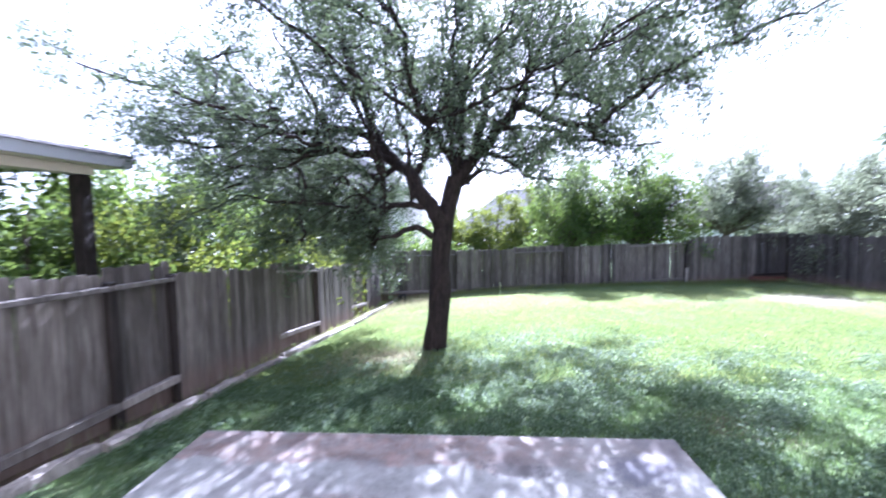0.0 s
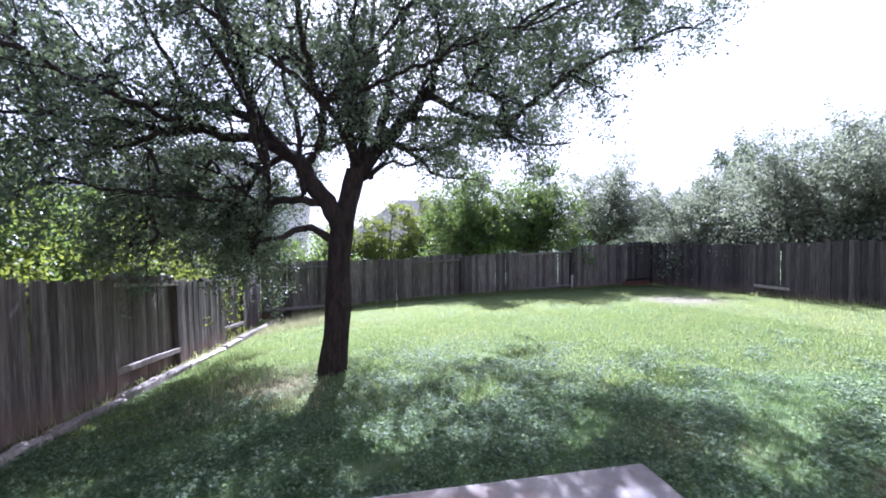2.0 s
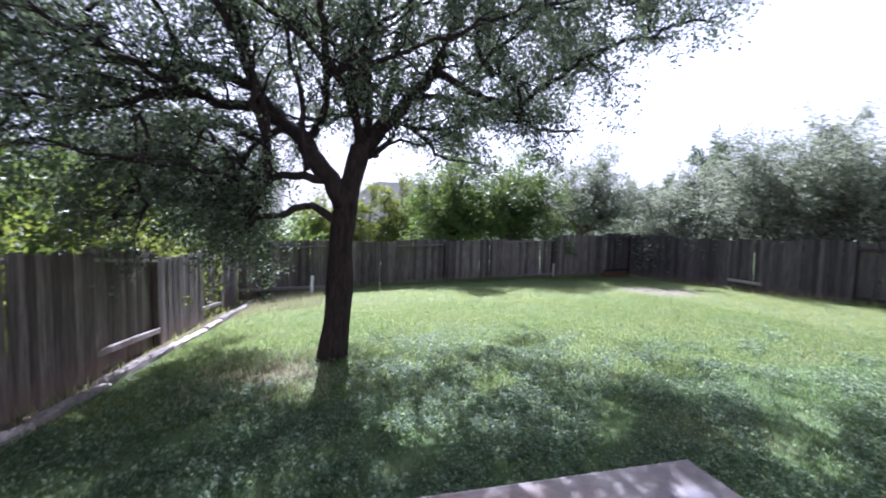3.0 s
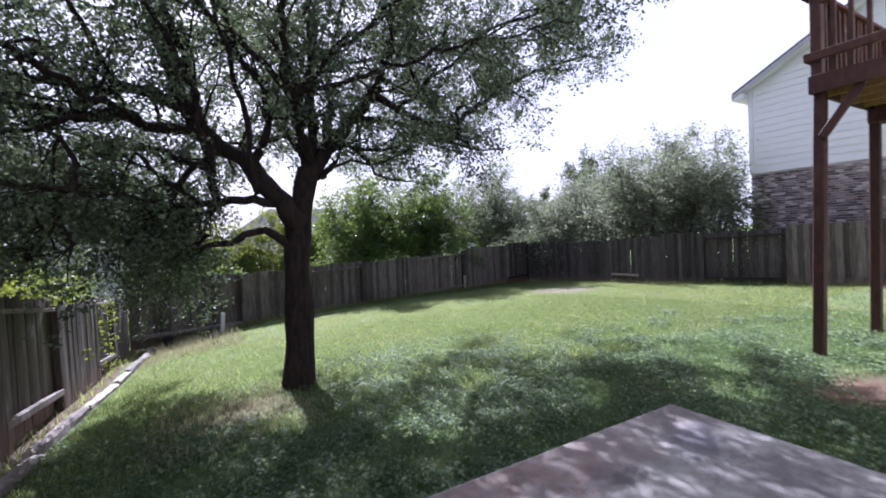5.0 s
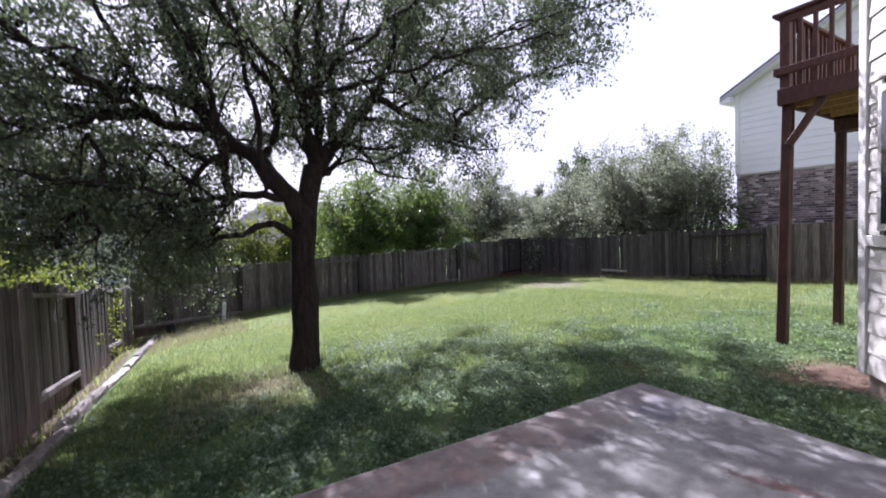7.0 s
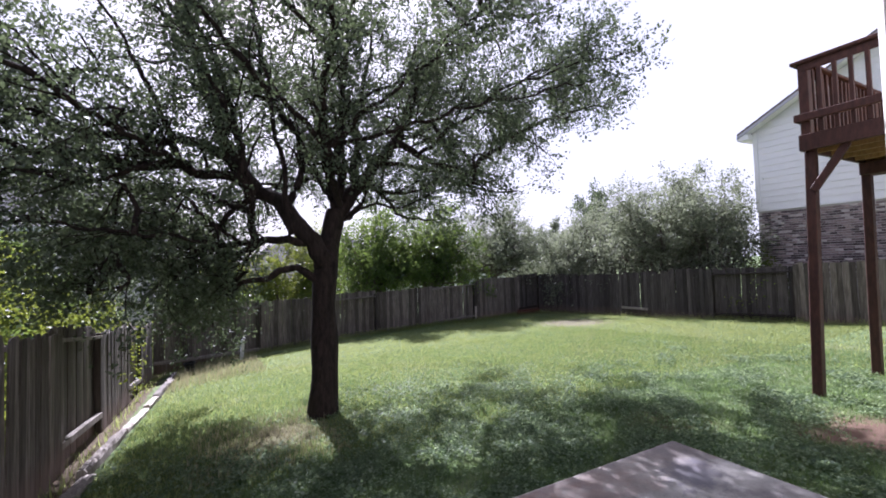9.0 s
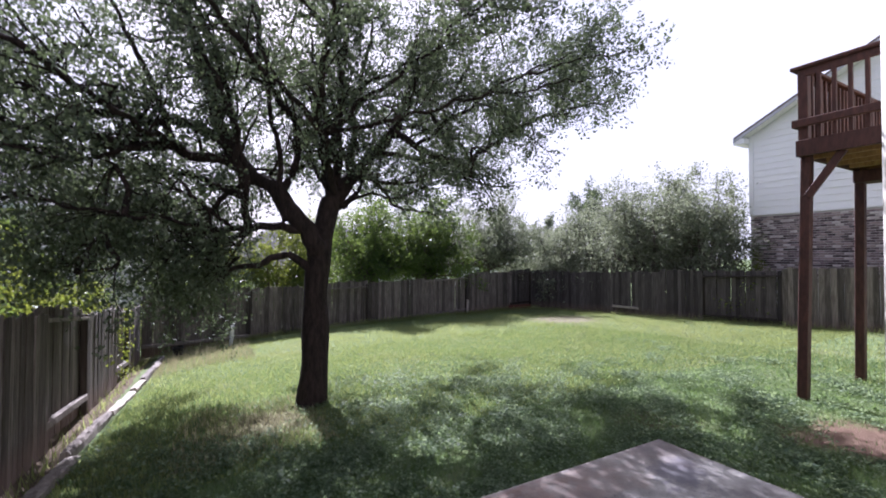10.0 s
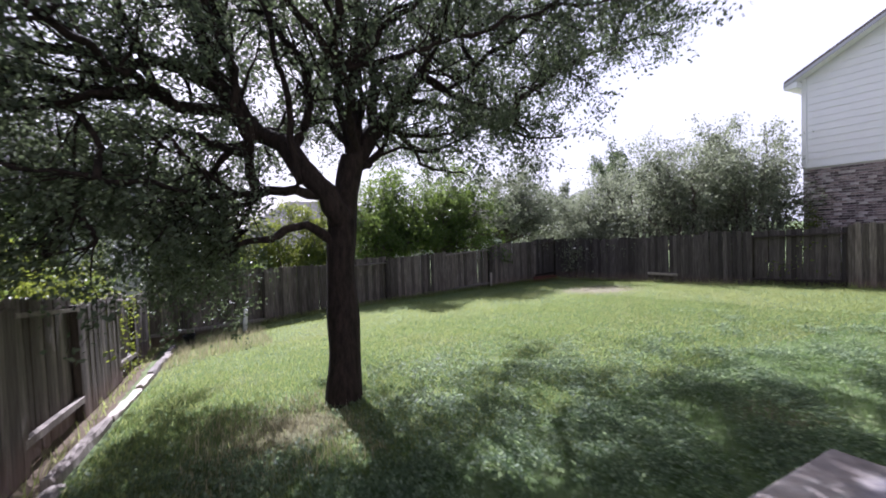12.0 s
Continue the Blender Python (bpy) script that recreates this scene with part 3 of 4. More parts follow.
bm = boxed(-0.7, -0.02, 0.0, 0.7, 0.02, 0.24, 0.006)
rb = part("leaning_board", bm, stained_wood("old_red_board", (0.07, 0.026, 0.018), (0.14, 0.055, 0.035)))
rb.matrix_world = pose(11.1, 16.95, float(gz(11.1, 16.95)) - 0.01, -14, 1.5, 4.5)
tagged(rb, "old red-brown board leaning against the back fence", "board")


def build_pot(x, y):
    bm = bmesh.new()
    prof = [(0.0, 0.0), (0.10, 0.0), (0.14, 0.24), (0.155, 0.24), (0.155, 0.275), (0.13, 0.275), (0.12, 0.2), (0.0, 0.2)]
    rings = [[bm.verts.new((r * math.cos(a * math.pi / 8), r * math.sin(a * math.pi / 8), z)) for a in range(16)] for r, z in prof[1:-1]]
    for p0, p1 in zip(rings, rings[1:]):
        for k in range(16):
            bm.faces.new((p0[k], p0[(k + 1) % 16], p1[(k + 1) % 16], p1[k]))
    bm.faces.new(rings[0][::-1]), bm.faces.new(rings[-1])
    bmesh.ops.recalc_face_normals(bm, faces=bm.faces)
    ob = part("plant_pot", bm, paint("black_plastic", (0.012, 0.012, 0.013), 0.4, 0.05))
    ob.matrix_world = pose(x, y, float(gz(x, y)) - 0.01, 4, -6, 0)
    tagged(ob, "empty black plastic plant pot in the fence corner", "pot")


build_pot(-2.6, 15.4)

# ---- neighbouring gable house beyond the side fence ----
def build_gable_house():
    x0, y1, y0 = 15.3, 9.13, -2.0
    zb, ze = 3.28, 6.127
    house = tagged(empty("house", (x0, y1, 0)), "neighbouring two-storey house with white siding over mixed brick", "house")
    inv = Matrix.Translation((-x0, -y1, 0))

    def p(name, bm, mat, label="", parent=house):
        bm.transform(inv)
        return part(name, bm, mat, parent, label)

    mid = (y0 + y1) / 2
    slope = 0.52
    apex = ze + (y1 - mid) * slope
    p("wall", prism([(y0, -0.6), (y1, -0.6), (y1, ze), (mid, apex), (y0, ze)], x0 + 0.06, x0 + 9.0, "x"), M_MORTAR)
    p("gable_wall", prism([(y0 + 0.02, zb), (y1 - 0.02, zb), (y1 - 0.02, ze), (mid, apex - 0.01), (y0 + 0.02, ze)], x0 + 0.03, x0 + 0.059, "x"), M_WHITE)
    # siding boards on the gable
    z, e = zb, 0.22
    while z < apex - 0.1:
        half = (y1 - mid) if z + e <= ze else max(0.05, (apex - z - e) / slope)
        bm = bmesh.new()
        prof = [(x0 + 0.03, z), (x0 - 0.004, z), (x0 + 0.018, z + e), (x0 + 0.03, z + e)]
        a = [bm.verts.new((q[0], mid - half, q[1])) for q in prof]
        b = [bm.verts.new((q[0], mid + half - 0.1, q[1])) for q in prof]
        bm.faces.new(a), bm.faces.new(b[::-1])
        for i in range(4):
            bm.faces.new((a[i], b[i], b[(i + 1) % 4], a[(i + 1) % 4]))
        bmesh.ops.recalc_face_normals(bm, faces=bm.faces)
        p("siding_board", bm, M_WHITE)
        z += e
    p("corner_board", boxed(x0 - 0.02, y1 - 0.12, zb, x0 + 0.1, y1 + 0.02, ze, 0.004), M_WHITE)
    p("frieze_band", boxed(x0 - 0.012, y0, zb - 0.06, x0 + 0.05, y1, zb - 0.002, 0.004), M_WHITE)
    # roof slabs, soffits and barge boards
    o = 0.36
    for sgn in (1, -1):
        ye = mid + sgn * ((y1 - mid) + o)
        zed = ze - o * slope
        prof = [(mid, apex + 0.08), (ye, zed + 0.08), (ye, zed + 0.17), (mid, apex + 0.17)]
        p("roof", prism(prof, x0 - 0.36, x0 + 9.4, "x"), M_SHINGLE2)
        prof = [(mid, apex - 0.03), (ye, zed - 0.03), (ye, zed + 0.076), (mid, apex + 0.076)]
        p("barge_board", prism(prof, x0 - 0.385, x0 - 0.364, "x"), M_FASCIA)
        p("soffit", prism([(ye - sgn * o, zed - 0.1), (ye, zed - 0.1), (ye, zed + 0.09), (ye - sgn * o, zed + 0.09)], x0 - 0.36, x0 + 9.3, "x"), M_WHITE)
        p("rake_soffit", prism([(mid, apex - 0.03), (ye, zed - 0.03), (ye, zed + 0.0), (mid, apex + 0.0)], x0 - 0.36, x0 - 0.004, "x"), M_WHITE)
    # brickwork: courses above the fence
    bm_all_v, bm_all_f = [], []
    r = np.random.default_rng(3)
    zc, row, bh, bw = 0.9, 0, 0.076, 0.2
    near = []
    while zc + bh < zb - 0.06:
        yb = y1 - (0.12 if row % 2 else 0.0)
        while yb > 0.5:
            near.append((yb - bw + 0.02, yb, zc, zc + bh - 0.02, r.uniform(-0.006, 0.008)))
            yb -= bw
        zc += bh
        row += 1
    for ya, yb, za, zb2, dx in near:
        n0 = len(bm_all_v)
        xa = x0 + 0.03 + dx
        bm_all_v += [(xa, ya, za), (xa, yb, za), (xa, yb, zb2), (xa, ya, zb2), (x0 + 0.07, ya, za), (x0 + 0.07, yb, za), (x0 + 0.07, yb, zb2), (x0 + 0.07, ya, zb2)]
        bm_all_f += [(n0, n0 + 1, n0 + 2, n0 + 3), (n0, n0 + 4, n0 + 5, n0 + 1), (n0 + 3, n0 + 2, n0 + 6, n0 + 7), (n0 + 1, n0 + 5, n0 + 6, n0 + 2), (n0, n0 + 3, n0 + 7, n0 + 4)]
    v = np.array(bm_all_v) - np.array([x0, y1, 0])
    tagged(mesh_object("bricks", v, bm_all_f, M_BRICK, house), "mixed grey and tan bricks", kind="stuff")


build_gable_house()


# ---- neighbour's porch beyond the other fence ----
def build_porch():
    x1, y1 = -5.5, 6.70
    porch = tagged(empty("porch", (-6.2, 5.0, 0)), "neighbour's covered porch corner with a dark post", "porch")
    inv = Matrix.Translation((6.2, -5.0, 0))

    def p(name, bm, mat, label=""):
        bm.transform(inv)
        return part(name, bm, mat, porch, label)

    g = float(gz(-6, 6))
    p("post", boxed(-6.08, 6.1, g - 0.1, -5.86, 6.32, 2.64, 0.02), M_DARKPOST, "dark post wound with bare vine")
    p("header_beam", boxed(-6.1, -2.0, 2.64, -5.84, 6.34, 2.775, 0.006), M_SOFFIT)
    p("soffit", boxed(-11.0, -2.0, 2.78, x1 - 0.03, y1 - 0.03, 2.80, 0), M_SOFFIT)
    p("fascia", boxed(x1 - 0.028, -2.0, 2.77, x1, y1, 2.93, 0.004), M_FASCIA)
    p("fascia", boxed(-11.0, y1 - 0.028, 2.77, x1 - 0.03, y1, 2.93, 0.004), M_FASCIA)
    bm = bmesh.new()
    a = [bm.verts.new(q) for q in ((x1 + 0.03, -2.0, 2.933), (x1 + 0.03, y1 + 0.03, 2.933), (-11.0, y1 + 0.03, 2.933), (-11.0, -2.0, 2.933))]
    b = [bm.verts.new(q) for q in ((x1 + 0.02, -2.0, 2.97), (x1 + 0.02, y1 + 0.02, 2.97), (-8.0, 4.2, 3.59), (-8.0, -2.0, 3.59), (-11.0, 4.2, 3.59), (-11.0, y1 + 0.02, 2.97))]
    bm.faces.new(a), bm.faces.new((a[0], a[1], b[1], b[0])), bm.faces.new((b[0], b[1], b[2], b[3])), bm.faces.new((b[1], b[5], b[4], b[2])), bm.faces.new((a[1], a[2], b[5], b[1]))
    bmesh.ops.recalc_face_normals(bm, faces=bm.faces)
    p("roof", bm, M_SHINGLE)
    p("wall", boxed(-11.2, -2.0, g - 0.2, -11.0, 5.0, 2.78, 0), M_STUCCO)


build_porch()


# ---- far houses behind the back fence ----
def far_house(x, y, z, w, d, eave, ridge, wall_mat, roof_mat, windows, label, rz=0.0):
    house = tagged(empty("house", (x, y, z), rz), label, "house")
    part("wall", boxed(-w / 2, -d / 2, 0, w / 2, d / 2, eave, 0), wall_mat, house)
    o = 0.45
    bm = bmesh.new()
    h = min(w, d) / 2
    base = [bm.verts.new(q) for q in ((-w / 2 - o, -d / 2 - o, eave), (w / 2 + o, -d / 2 - o, eave), (w / 2 + o, d / 2 + o, eave), (-w / 2 - o, d / 2 + o, eave))]
    top = [bm.verts.new(q) for q in ((-w / 2 + h, 0, ridge), (w / 2 - h, 0, ridge))]
    bm.faces.new((base[0], base[1], top[1], top[0])), bm.faces.new((base[2], base[3], top[0], top[1])), bm.faces.new((base[1], base[2], top[1])), bm.faces.new((base[3], base[0], top[0])), bm.faces.new(base)
    bmesh.ops.recalc_face_normals(bm, faces=bm.faces)
    part("roof", bm, roof_mat, house)
    part("fascia", boxed(-w / 2 - o - 0.02, -d / 2 - o - 0.04, eave - 0.1, w / 2 + o + 0.02, -d / 2 - o - 0.005, eave + 0.1, 0), M_WHITE, house)
    for wx, wz, ww, wh in windows:
        win = part("window", boxed(wx - ww / 2 - 0.07, -d / 2 - 0.05, wz - 0.07, wx + ww / 2 + 0.07, -d / 2 - 0.005, wz + wh + 0.07, 0), M_WHITE, house)
        part("pane", boxed(wx - ww / 2, -d / 2 - 0.058, wz, wx - 0.03, -d / 2 - 0.052, wz + wh, 0), M_GLASS, win)
        part("pane", boxed(wx + 0.03, -d / 2 - 0.058, wz, wx + ww / 2, -d / 2 - 0.052, wz + wh, 0), M_GLASS, win)
    return house


far_house(4.9, 33.5, -2.0, 12.9, 8.3, 2.94, 6.07, M_STUCCO, M_SHINGLE, [(-1.0, 1.3, 1.7, 1.3), (3.2, 1.3, 1.2, 1.3)], "pale single-storey house with grey hip roof behind the trees")
far_house(23.2, 37.3, -2.0, 13.8, 9.2, 3.04, 6.44, M_WHITE, M_SHINGLE2, [(-3.5, 1.3, 1.8, 1.3), (1.5, 1.3, 1.4, 1.3)], "white single-storey house with brown hip roof")
far_house(-10.1, 30.3, -1.35, 12.0, 10.1, 5.06, 8.56, M_STUCCO, M_SHINGLE, [(4.4, 3.5, 1.2, 1.4), (-2.0, 3.5, 1.2, 1.4)], "pale two-storey house with grey roof behind the oak")


# ---- trees and shrubs ----
def tubes(polylines, sides=6):
    """Tapered tubes along polylines of (points, radii), as verts and quad faces."""
    V, F, base = [], [], 0
    ring = np.linspace(0, 2 * np.pi, sides, endpoint=False)
    c, s = np.cos(ring), np.sin(ring)
    for pts, rad in polylines:
        pts, rad = np.asarray(pts, float), np.asarray(rad, float)
        tan = np.gradient(pts, axis=0)
        tan /= np.linalg.norm(tan, axis=1, keepdims=True) + 1e-9
        ref = np.where(np.abs(tan[:, 2:3]) > 0.9, np.array([[1.0, 0, 0]]), np.array([[0, 0, 1.0]]))
        u = np.cross(tan, ref)
        u /= np.linalg.norm(u, axis=1, keepdims=True) + 1e-9
        w = np.cross(tan, u)
        rings = pts[:, None, :] + rad[:, None, None] * (u[:, None, :] * c[None, :, None] + w[:, None, :] * s[None, :, None])
        n = len(pts)
        V.append(rings.reshape(-1, 3))
        i, j = np.meshgrid(np.arange(n - 1), np.arange(sides), indexing="ij")
        a = base + i * sides + j
        b = base + i * sides + (j + 1) % sides
        F.append(np.stack([a, b, b + sides, a + sides], -1).reshape(-1, 4))
        base += n * sides
    return np.concatenate(V), np.concatenate(F)


def smooth_line(ctrl, step=0.12, wob=0.03, rng=None):
    """A Catmull-Rom line through control points, with a little crookedness."""
    p = np.asarray(ctrl, float)
    p = np.vstack([2 * p[0] - p[1], p, 2 * p[-1] - p[-2]])
    out = []
    for k in range(1, len(p) - 2):
        n = max(2, int(np.linalg.norm(p[k + 1] - p[k]) / step))
        t = np.linspace(0, 1, n, endpoint=False)[:, None]
        out.append(0.5 * (2 * p[k] + (p[k + 1] - p[k - 1]) * t + (2 * p[k - 1] - 5 * p[k] + 4 * p[k + 1] - p[k + 2]) * t ** 2 + (3 * p[k] - p[k - 1] - 3 * p[k + 1] + p[k + 2]) * t ** 3))
    out.append(p[-2:-1])
    line = np.vstack(out)
    if rng is not None and wob:
        k = rng.normal(0, wob, (len(line), 3))
        k = (k + np.roll(k, 1, 0) + np.roll(k, 2, 0)) / 1.7
        k[0] = 0
        line = line + k
    return line


def unit(v):
    return v / (np.linalg.norm(v, axis=-1, keepdims=True) + 1e-9)


def grow(start, direction, length, rng, droop=0.0, crook=0.35, steps=6):
    """A crooked twig from start."""
    pts, d = [np.asarray(start, float)], unit(np.asarray(direction, float))
    for _ in range(steps):
        d = unit(d + rng.normal(0, crook, 3) * 0.5 + np.array([0, 0, -droop]))
        pts.append(pts[-1] + d * length / steps)
    return np.array(pts)


def leaf_cloud(centres, dirs, per, spread, size, rng, flat=0.0):
    """Small bent rhombic leaves round twig points: verts and quads."""
    n = len(centres) * per
    c = np.repeat(centres, per, 0) + rng.normal(0, 1, (n, 3)) * spread
    d = unit(np.repeat(dirs, per, 0) + rng.normal(0, 0.9, (n, 3)))
    nrm = rng.normal(0, 1, (n, 3))
    nrm[:, 2] = np.abs(nrm[:, 2]) + flat
    side = unit(np.cross(d, nrm))
    up = np.cross(side, d)
    L = size * rng.uniform(0.65, 1.35, (n, 1))
    W = L * rng.uniform(0.22, 0.34, (n, 1))
    v = np.stack([c, c + d * L * 0.5 + side * W + up * L * 0.06, c + d * L, c + d * L * 0.5 - side * W + up * L * 0.06], 1).reshape(-1, 3)
    f = np.arange(4 * n).reshape(n, 4)
    return v, f


def tree_from_limbs(limbs, rng, material_bark, material_leaf, label, sub_len=1.2, sub_step=0.25, twig_len=0.5, twigs=5, per=10, leaf=0.06, spread=0.09, droop=0.04, bare=0.25, centre=None, group="", thick=1.0, lift=0.15, name="tree"):
    """limbs: (control points, first radius, last radius, leafy). The first one is the trunk."""
    base = limbs[0][0][0]
    tree = tagged(empty(name, base), label, "tree", group)
    lines, twig_pts, twig_dirs = [], [], []
    centre = np.asarray(centre if centre is not None else limbs[0][0][-1], float)
    for k, (ctrl, r0, r1, leafy) in enumerate(limbs):
        r0 *= 1.0 if k == 0 else thick
        line = smooth_line(ctrl, 0.12, 0.0 if k == 0 else 0.03, rng)
        n = len(line)
        rad = np.linspace(r0, r1, n) * (1 + 0.06 * np.sin(np.arange(n) * 0.9 + k))
        lines.append((line, rad))
        if not leafy:
            continue
        step = max(1, int(sub_step / 0.12))
        for i in range(int(n * bare), n, step):
            tan = unit(line[min(i + 1, n - 1)] - line[max(0, i - 1)])
            out = unit(line[i] - centre)
            frac = i / n
            for _ in range(1 if rng.random() < 0.6 else 2):
                d = unit(0.6 * tan + 0.55 * out + rng.normal(0, 0.65, 3) + np.array([0, 0, lift]))
                L = sub_len * rng.uniform(0.5, 1.15) * (1.0 - 0.35 * frac)
                sub = grow(line[i], d, L, rng, droop)
                r = min(rad[i] * 0.5, 0.03)
                lines.append((sub, np.linspace(r, r * 0.25, len(sub))))
                for _ in range(twigs):
                    q = rng.integers(2, len(sub))
                    td = unit(unit(sub[q] - sub[q - 1]) + rng.normal(0, 0.75, 3))
                    tw = grow(sub[q], td, twig_len * rng.uniform(0.5, 1.2), rng, droop, 0.5, 3)
                    lines.append((tw, np.linspace(r * 0.35, r * 0.12, len(tw))))
                    twig_pts.append(tw[1:])
                    twig_dirs.append(np.diff(tw, axis=0))
    b = np.asarray(base, float)
    big = [l for l in lines if l[1][0] > 0.03]
    small = [l for l in lines if l[1][0] <= 0.03]
    v, f = tubes(big, 10)
    mesh_object("trunk", v - b, f, material_bark, tree, smooth=True)
    v, f = tubes(small, 3)
    tagged(mesh_object("twig_growth", v - b, f, material_bark, tree), kind="stuff")
    v, f = leaf_cloud(np.vstack(twig_pts), np.vstack(twig_dirs), per, spread, leaf, rng)
    tagged(mesh_object("crown", v - b, f, material_leaf, tree), kind="stuff")
    return tree


def oak():
    rng = np.random.default_rng(21)
    g = float(gz(-0.64, 7.34))
    trunk = [(-0.66, 7.34, g - 0.15), (-0.66, 7.34, g + 0.05), (-0.6, 7.43, 0.1), (-0.56, 7.58, 0.65), (-0.55, 7.64, 1.2), (-0.48, 7.68, 1.75), (-0.36, 7.82, 2.25), (-0.27, 7.85, 2.6)]
    limbs = [
        (trunk, 0.215, 0.15, False),
        # the limbs that show: the crooked low one, the heavy one towards the porch and its boughs
        ([(-0.56, 7.66, 1.5), (-0.76, 7.62, 1.58), (-0.94, 7.6, 1.72), (-1.16, 7.6, 1.67), (-1.36, 7.6, 1.55), (-1.72, 7.65, 1.56), (-1.86, 7.7, 1.36)], 0.065, 0.025, False),
        ([(-0.52, 7.68, 1.72), (-0.82, 7.62, 2.2), (-1.06, 7.86, 2.66), (-1.4, 8.15, 2.95), (-1.74, 8.25, 3.42), (-1.98, 8.2, 4.0), (-2.25, 8.0, 4.9), (-2.6, 7.9, 5.9)], 0.14, 0.03, True),
        ([(-1.4, 8.15, 2.93), (-2.07, 8.0, 3.09), (-2.65, 7.8, 3.13), (-3.13, 7.6, 3.16), (-3.6, 7.4, 3.1), (-4.6, 7.2, 3.2)], 0.075, 0.02, True),
        ([(-1.74, 8.25, 3.4), (-2.18, 8.0, 3.54), (-2.74, 7.8, 3.5), (-3.3, 7.6, 3.42), (-4.2, 7.3, 3.7)], 0.07, 0.02, True),
        ([(-0.78, 7.62, 2.08), (-1.19, 7.5, 2.12), (-1.48, 7.6, 2.08), (-1.88, 7.8, 2.08), (-2.3, 8.0, 1.95), (-2.6, 8.3, 1.6)], 0.06, 0.012, True),
        ([(-1.36, 8.1, 2.86), (-1.57, 8.1, 2.72), (-1.82, 8.1, 2.5), (-2.0, 8.15, 2.2), (-2.15, 8.3, 1.9)], 0.05, 0.018, True),
        ([(-1.06, 7.86, 2.66), (-0.84, 7.95, 3.1), (-0.84, 8.05, 3.8), (-1.06, 8.1, 4.25), (-1.3, 8.1, 4.9), (-1.4, 8.1, 5.8)], 0.06, 0.018, True),
        # the two that rise from the top of the trunk, the limb away from the porch and its branches
        ([(-0.27, 7.85, 2.55), (-0.15, 8.05, 3.4), (-0.07, 8.2, 4.16), (0.06, 8.3, 4.9), (0.1, 8.3, 5.9)], 0.07, 0.018, True),
        ([(-0.28, 7.85, 2.58), (-0.33, 7.98, 3.1), (-0.39, 8.1, 3.74), (-0.4, 8.2, 4.5), (-0.52, 8.3, 5.4)], 0.055, 0.015, True),
        ([(-0.3, 7.84, 2.5), (0.02, 7.98, 2.95), (0.4, 8.1, 3.36), (0.8, 8.1, 3.82), (1.05, 8.1, 4.37), (1.35, 8.1, 5.0), (1.8, 8.0, 5.9)], 0.12, 0.03, True),
        ([(0.1, 8.0, 3.05), (0.18, 8.2, 3.45), (0.3, 8.5, 4.0), (0.42, 8.7, 4.6), (0.6, 8.8, 5.4), (0.75, 8.8, 6.2)], 0.08, 0.02, True),
        ([(-0.3, 7.85, 2.42), (-0.05, 7.85, 2.5), (0.15, 7.95, 2.72), (0.4, 8.05, 3.02), (0.62, 8.15, 2.98), (0.85, 8.3, 2.85), (1.0, 8.5, 2.68), (1.45, 8.6, 2.62), (2.0, 8.6, 2.5)], 0.045, 0.014, True),
        ([(0.82, 8.1, 3.84), (1.3, 8.0, 3.72), (1.78, 7.9, 3.48), (2.3, 7.8, 3.44), (2.9, 7.65, 4.0), (3.6, 7.4, 4.38), (4.6, 7.2, 4.75), (5.4, 7.0, 5.0)], 0.06, 0.014, True),
        ([(0.5, 8.1, 3.45), (0.95, 8.05, 3.48), (1.31, 8.0, 3.46), (1.96, 7.9, 3.27), (2.6, 7.8, 3.05), (3.3, 7.7, 3.1)], 0.045, 0.014, True),
        # sprays that hang low over the porch side of the lawn
        ([(-1.7, 7.9, 2.1), (-1.95, 8.5, 1.6), (-2.0, 8.9, 1.1), (-2.05, 9.1, 0.8)], 0.025, 0.008, True),
        ([(-2.2, 8.0, 2.0), (-2.3, 8.7, 1.5), (-2.4, 9.1, 1.0)], 0.025, 0.008, True),
    ]
    shown = len(limbs)
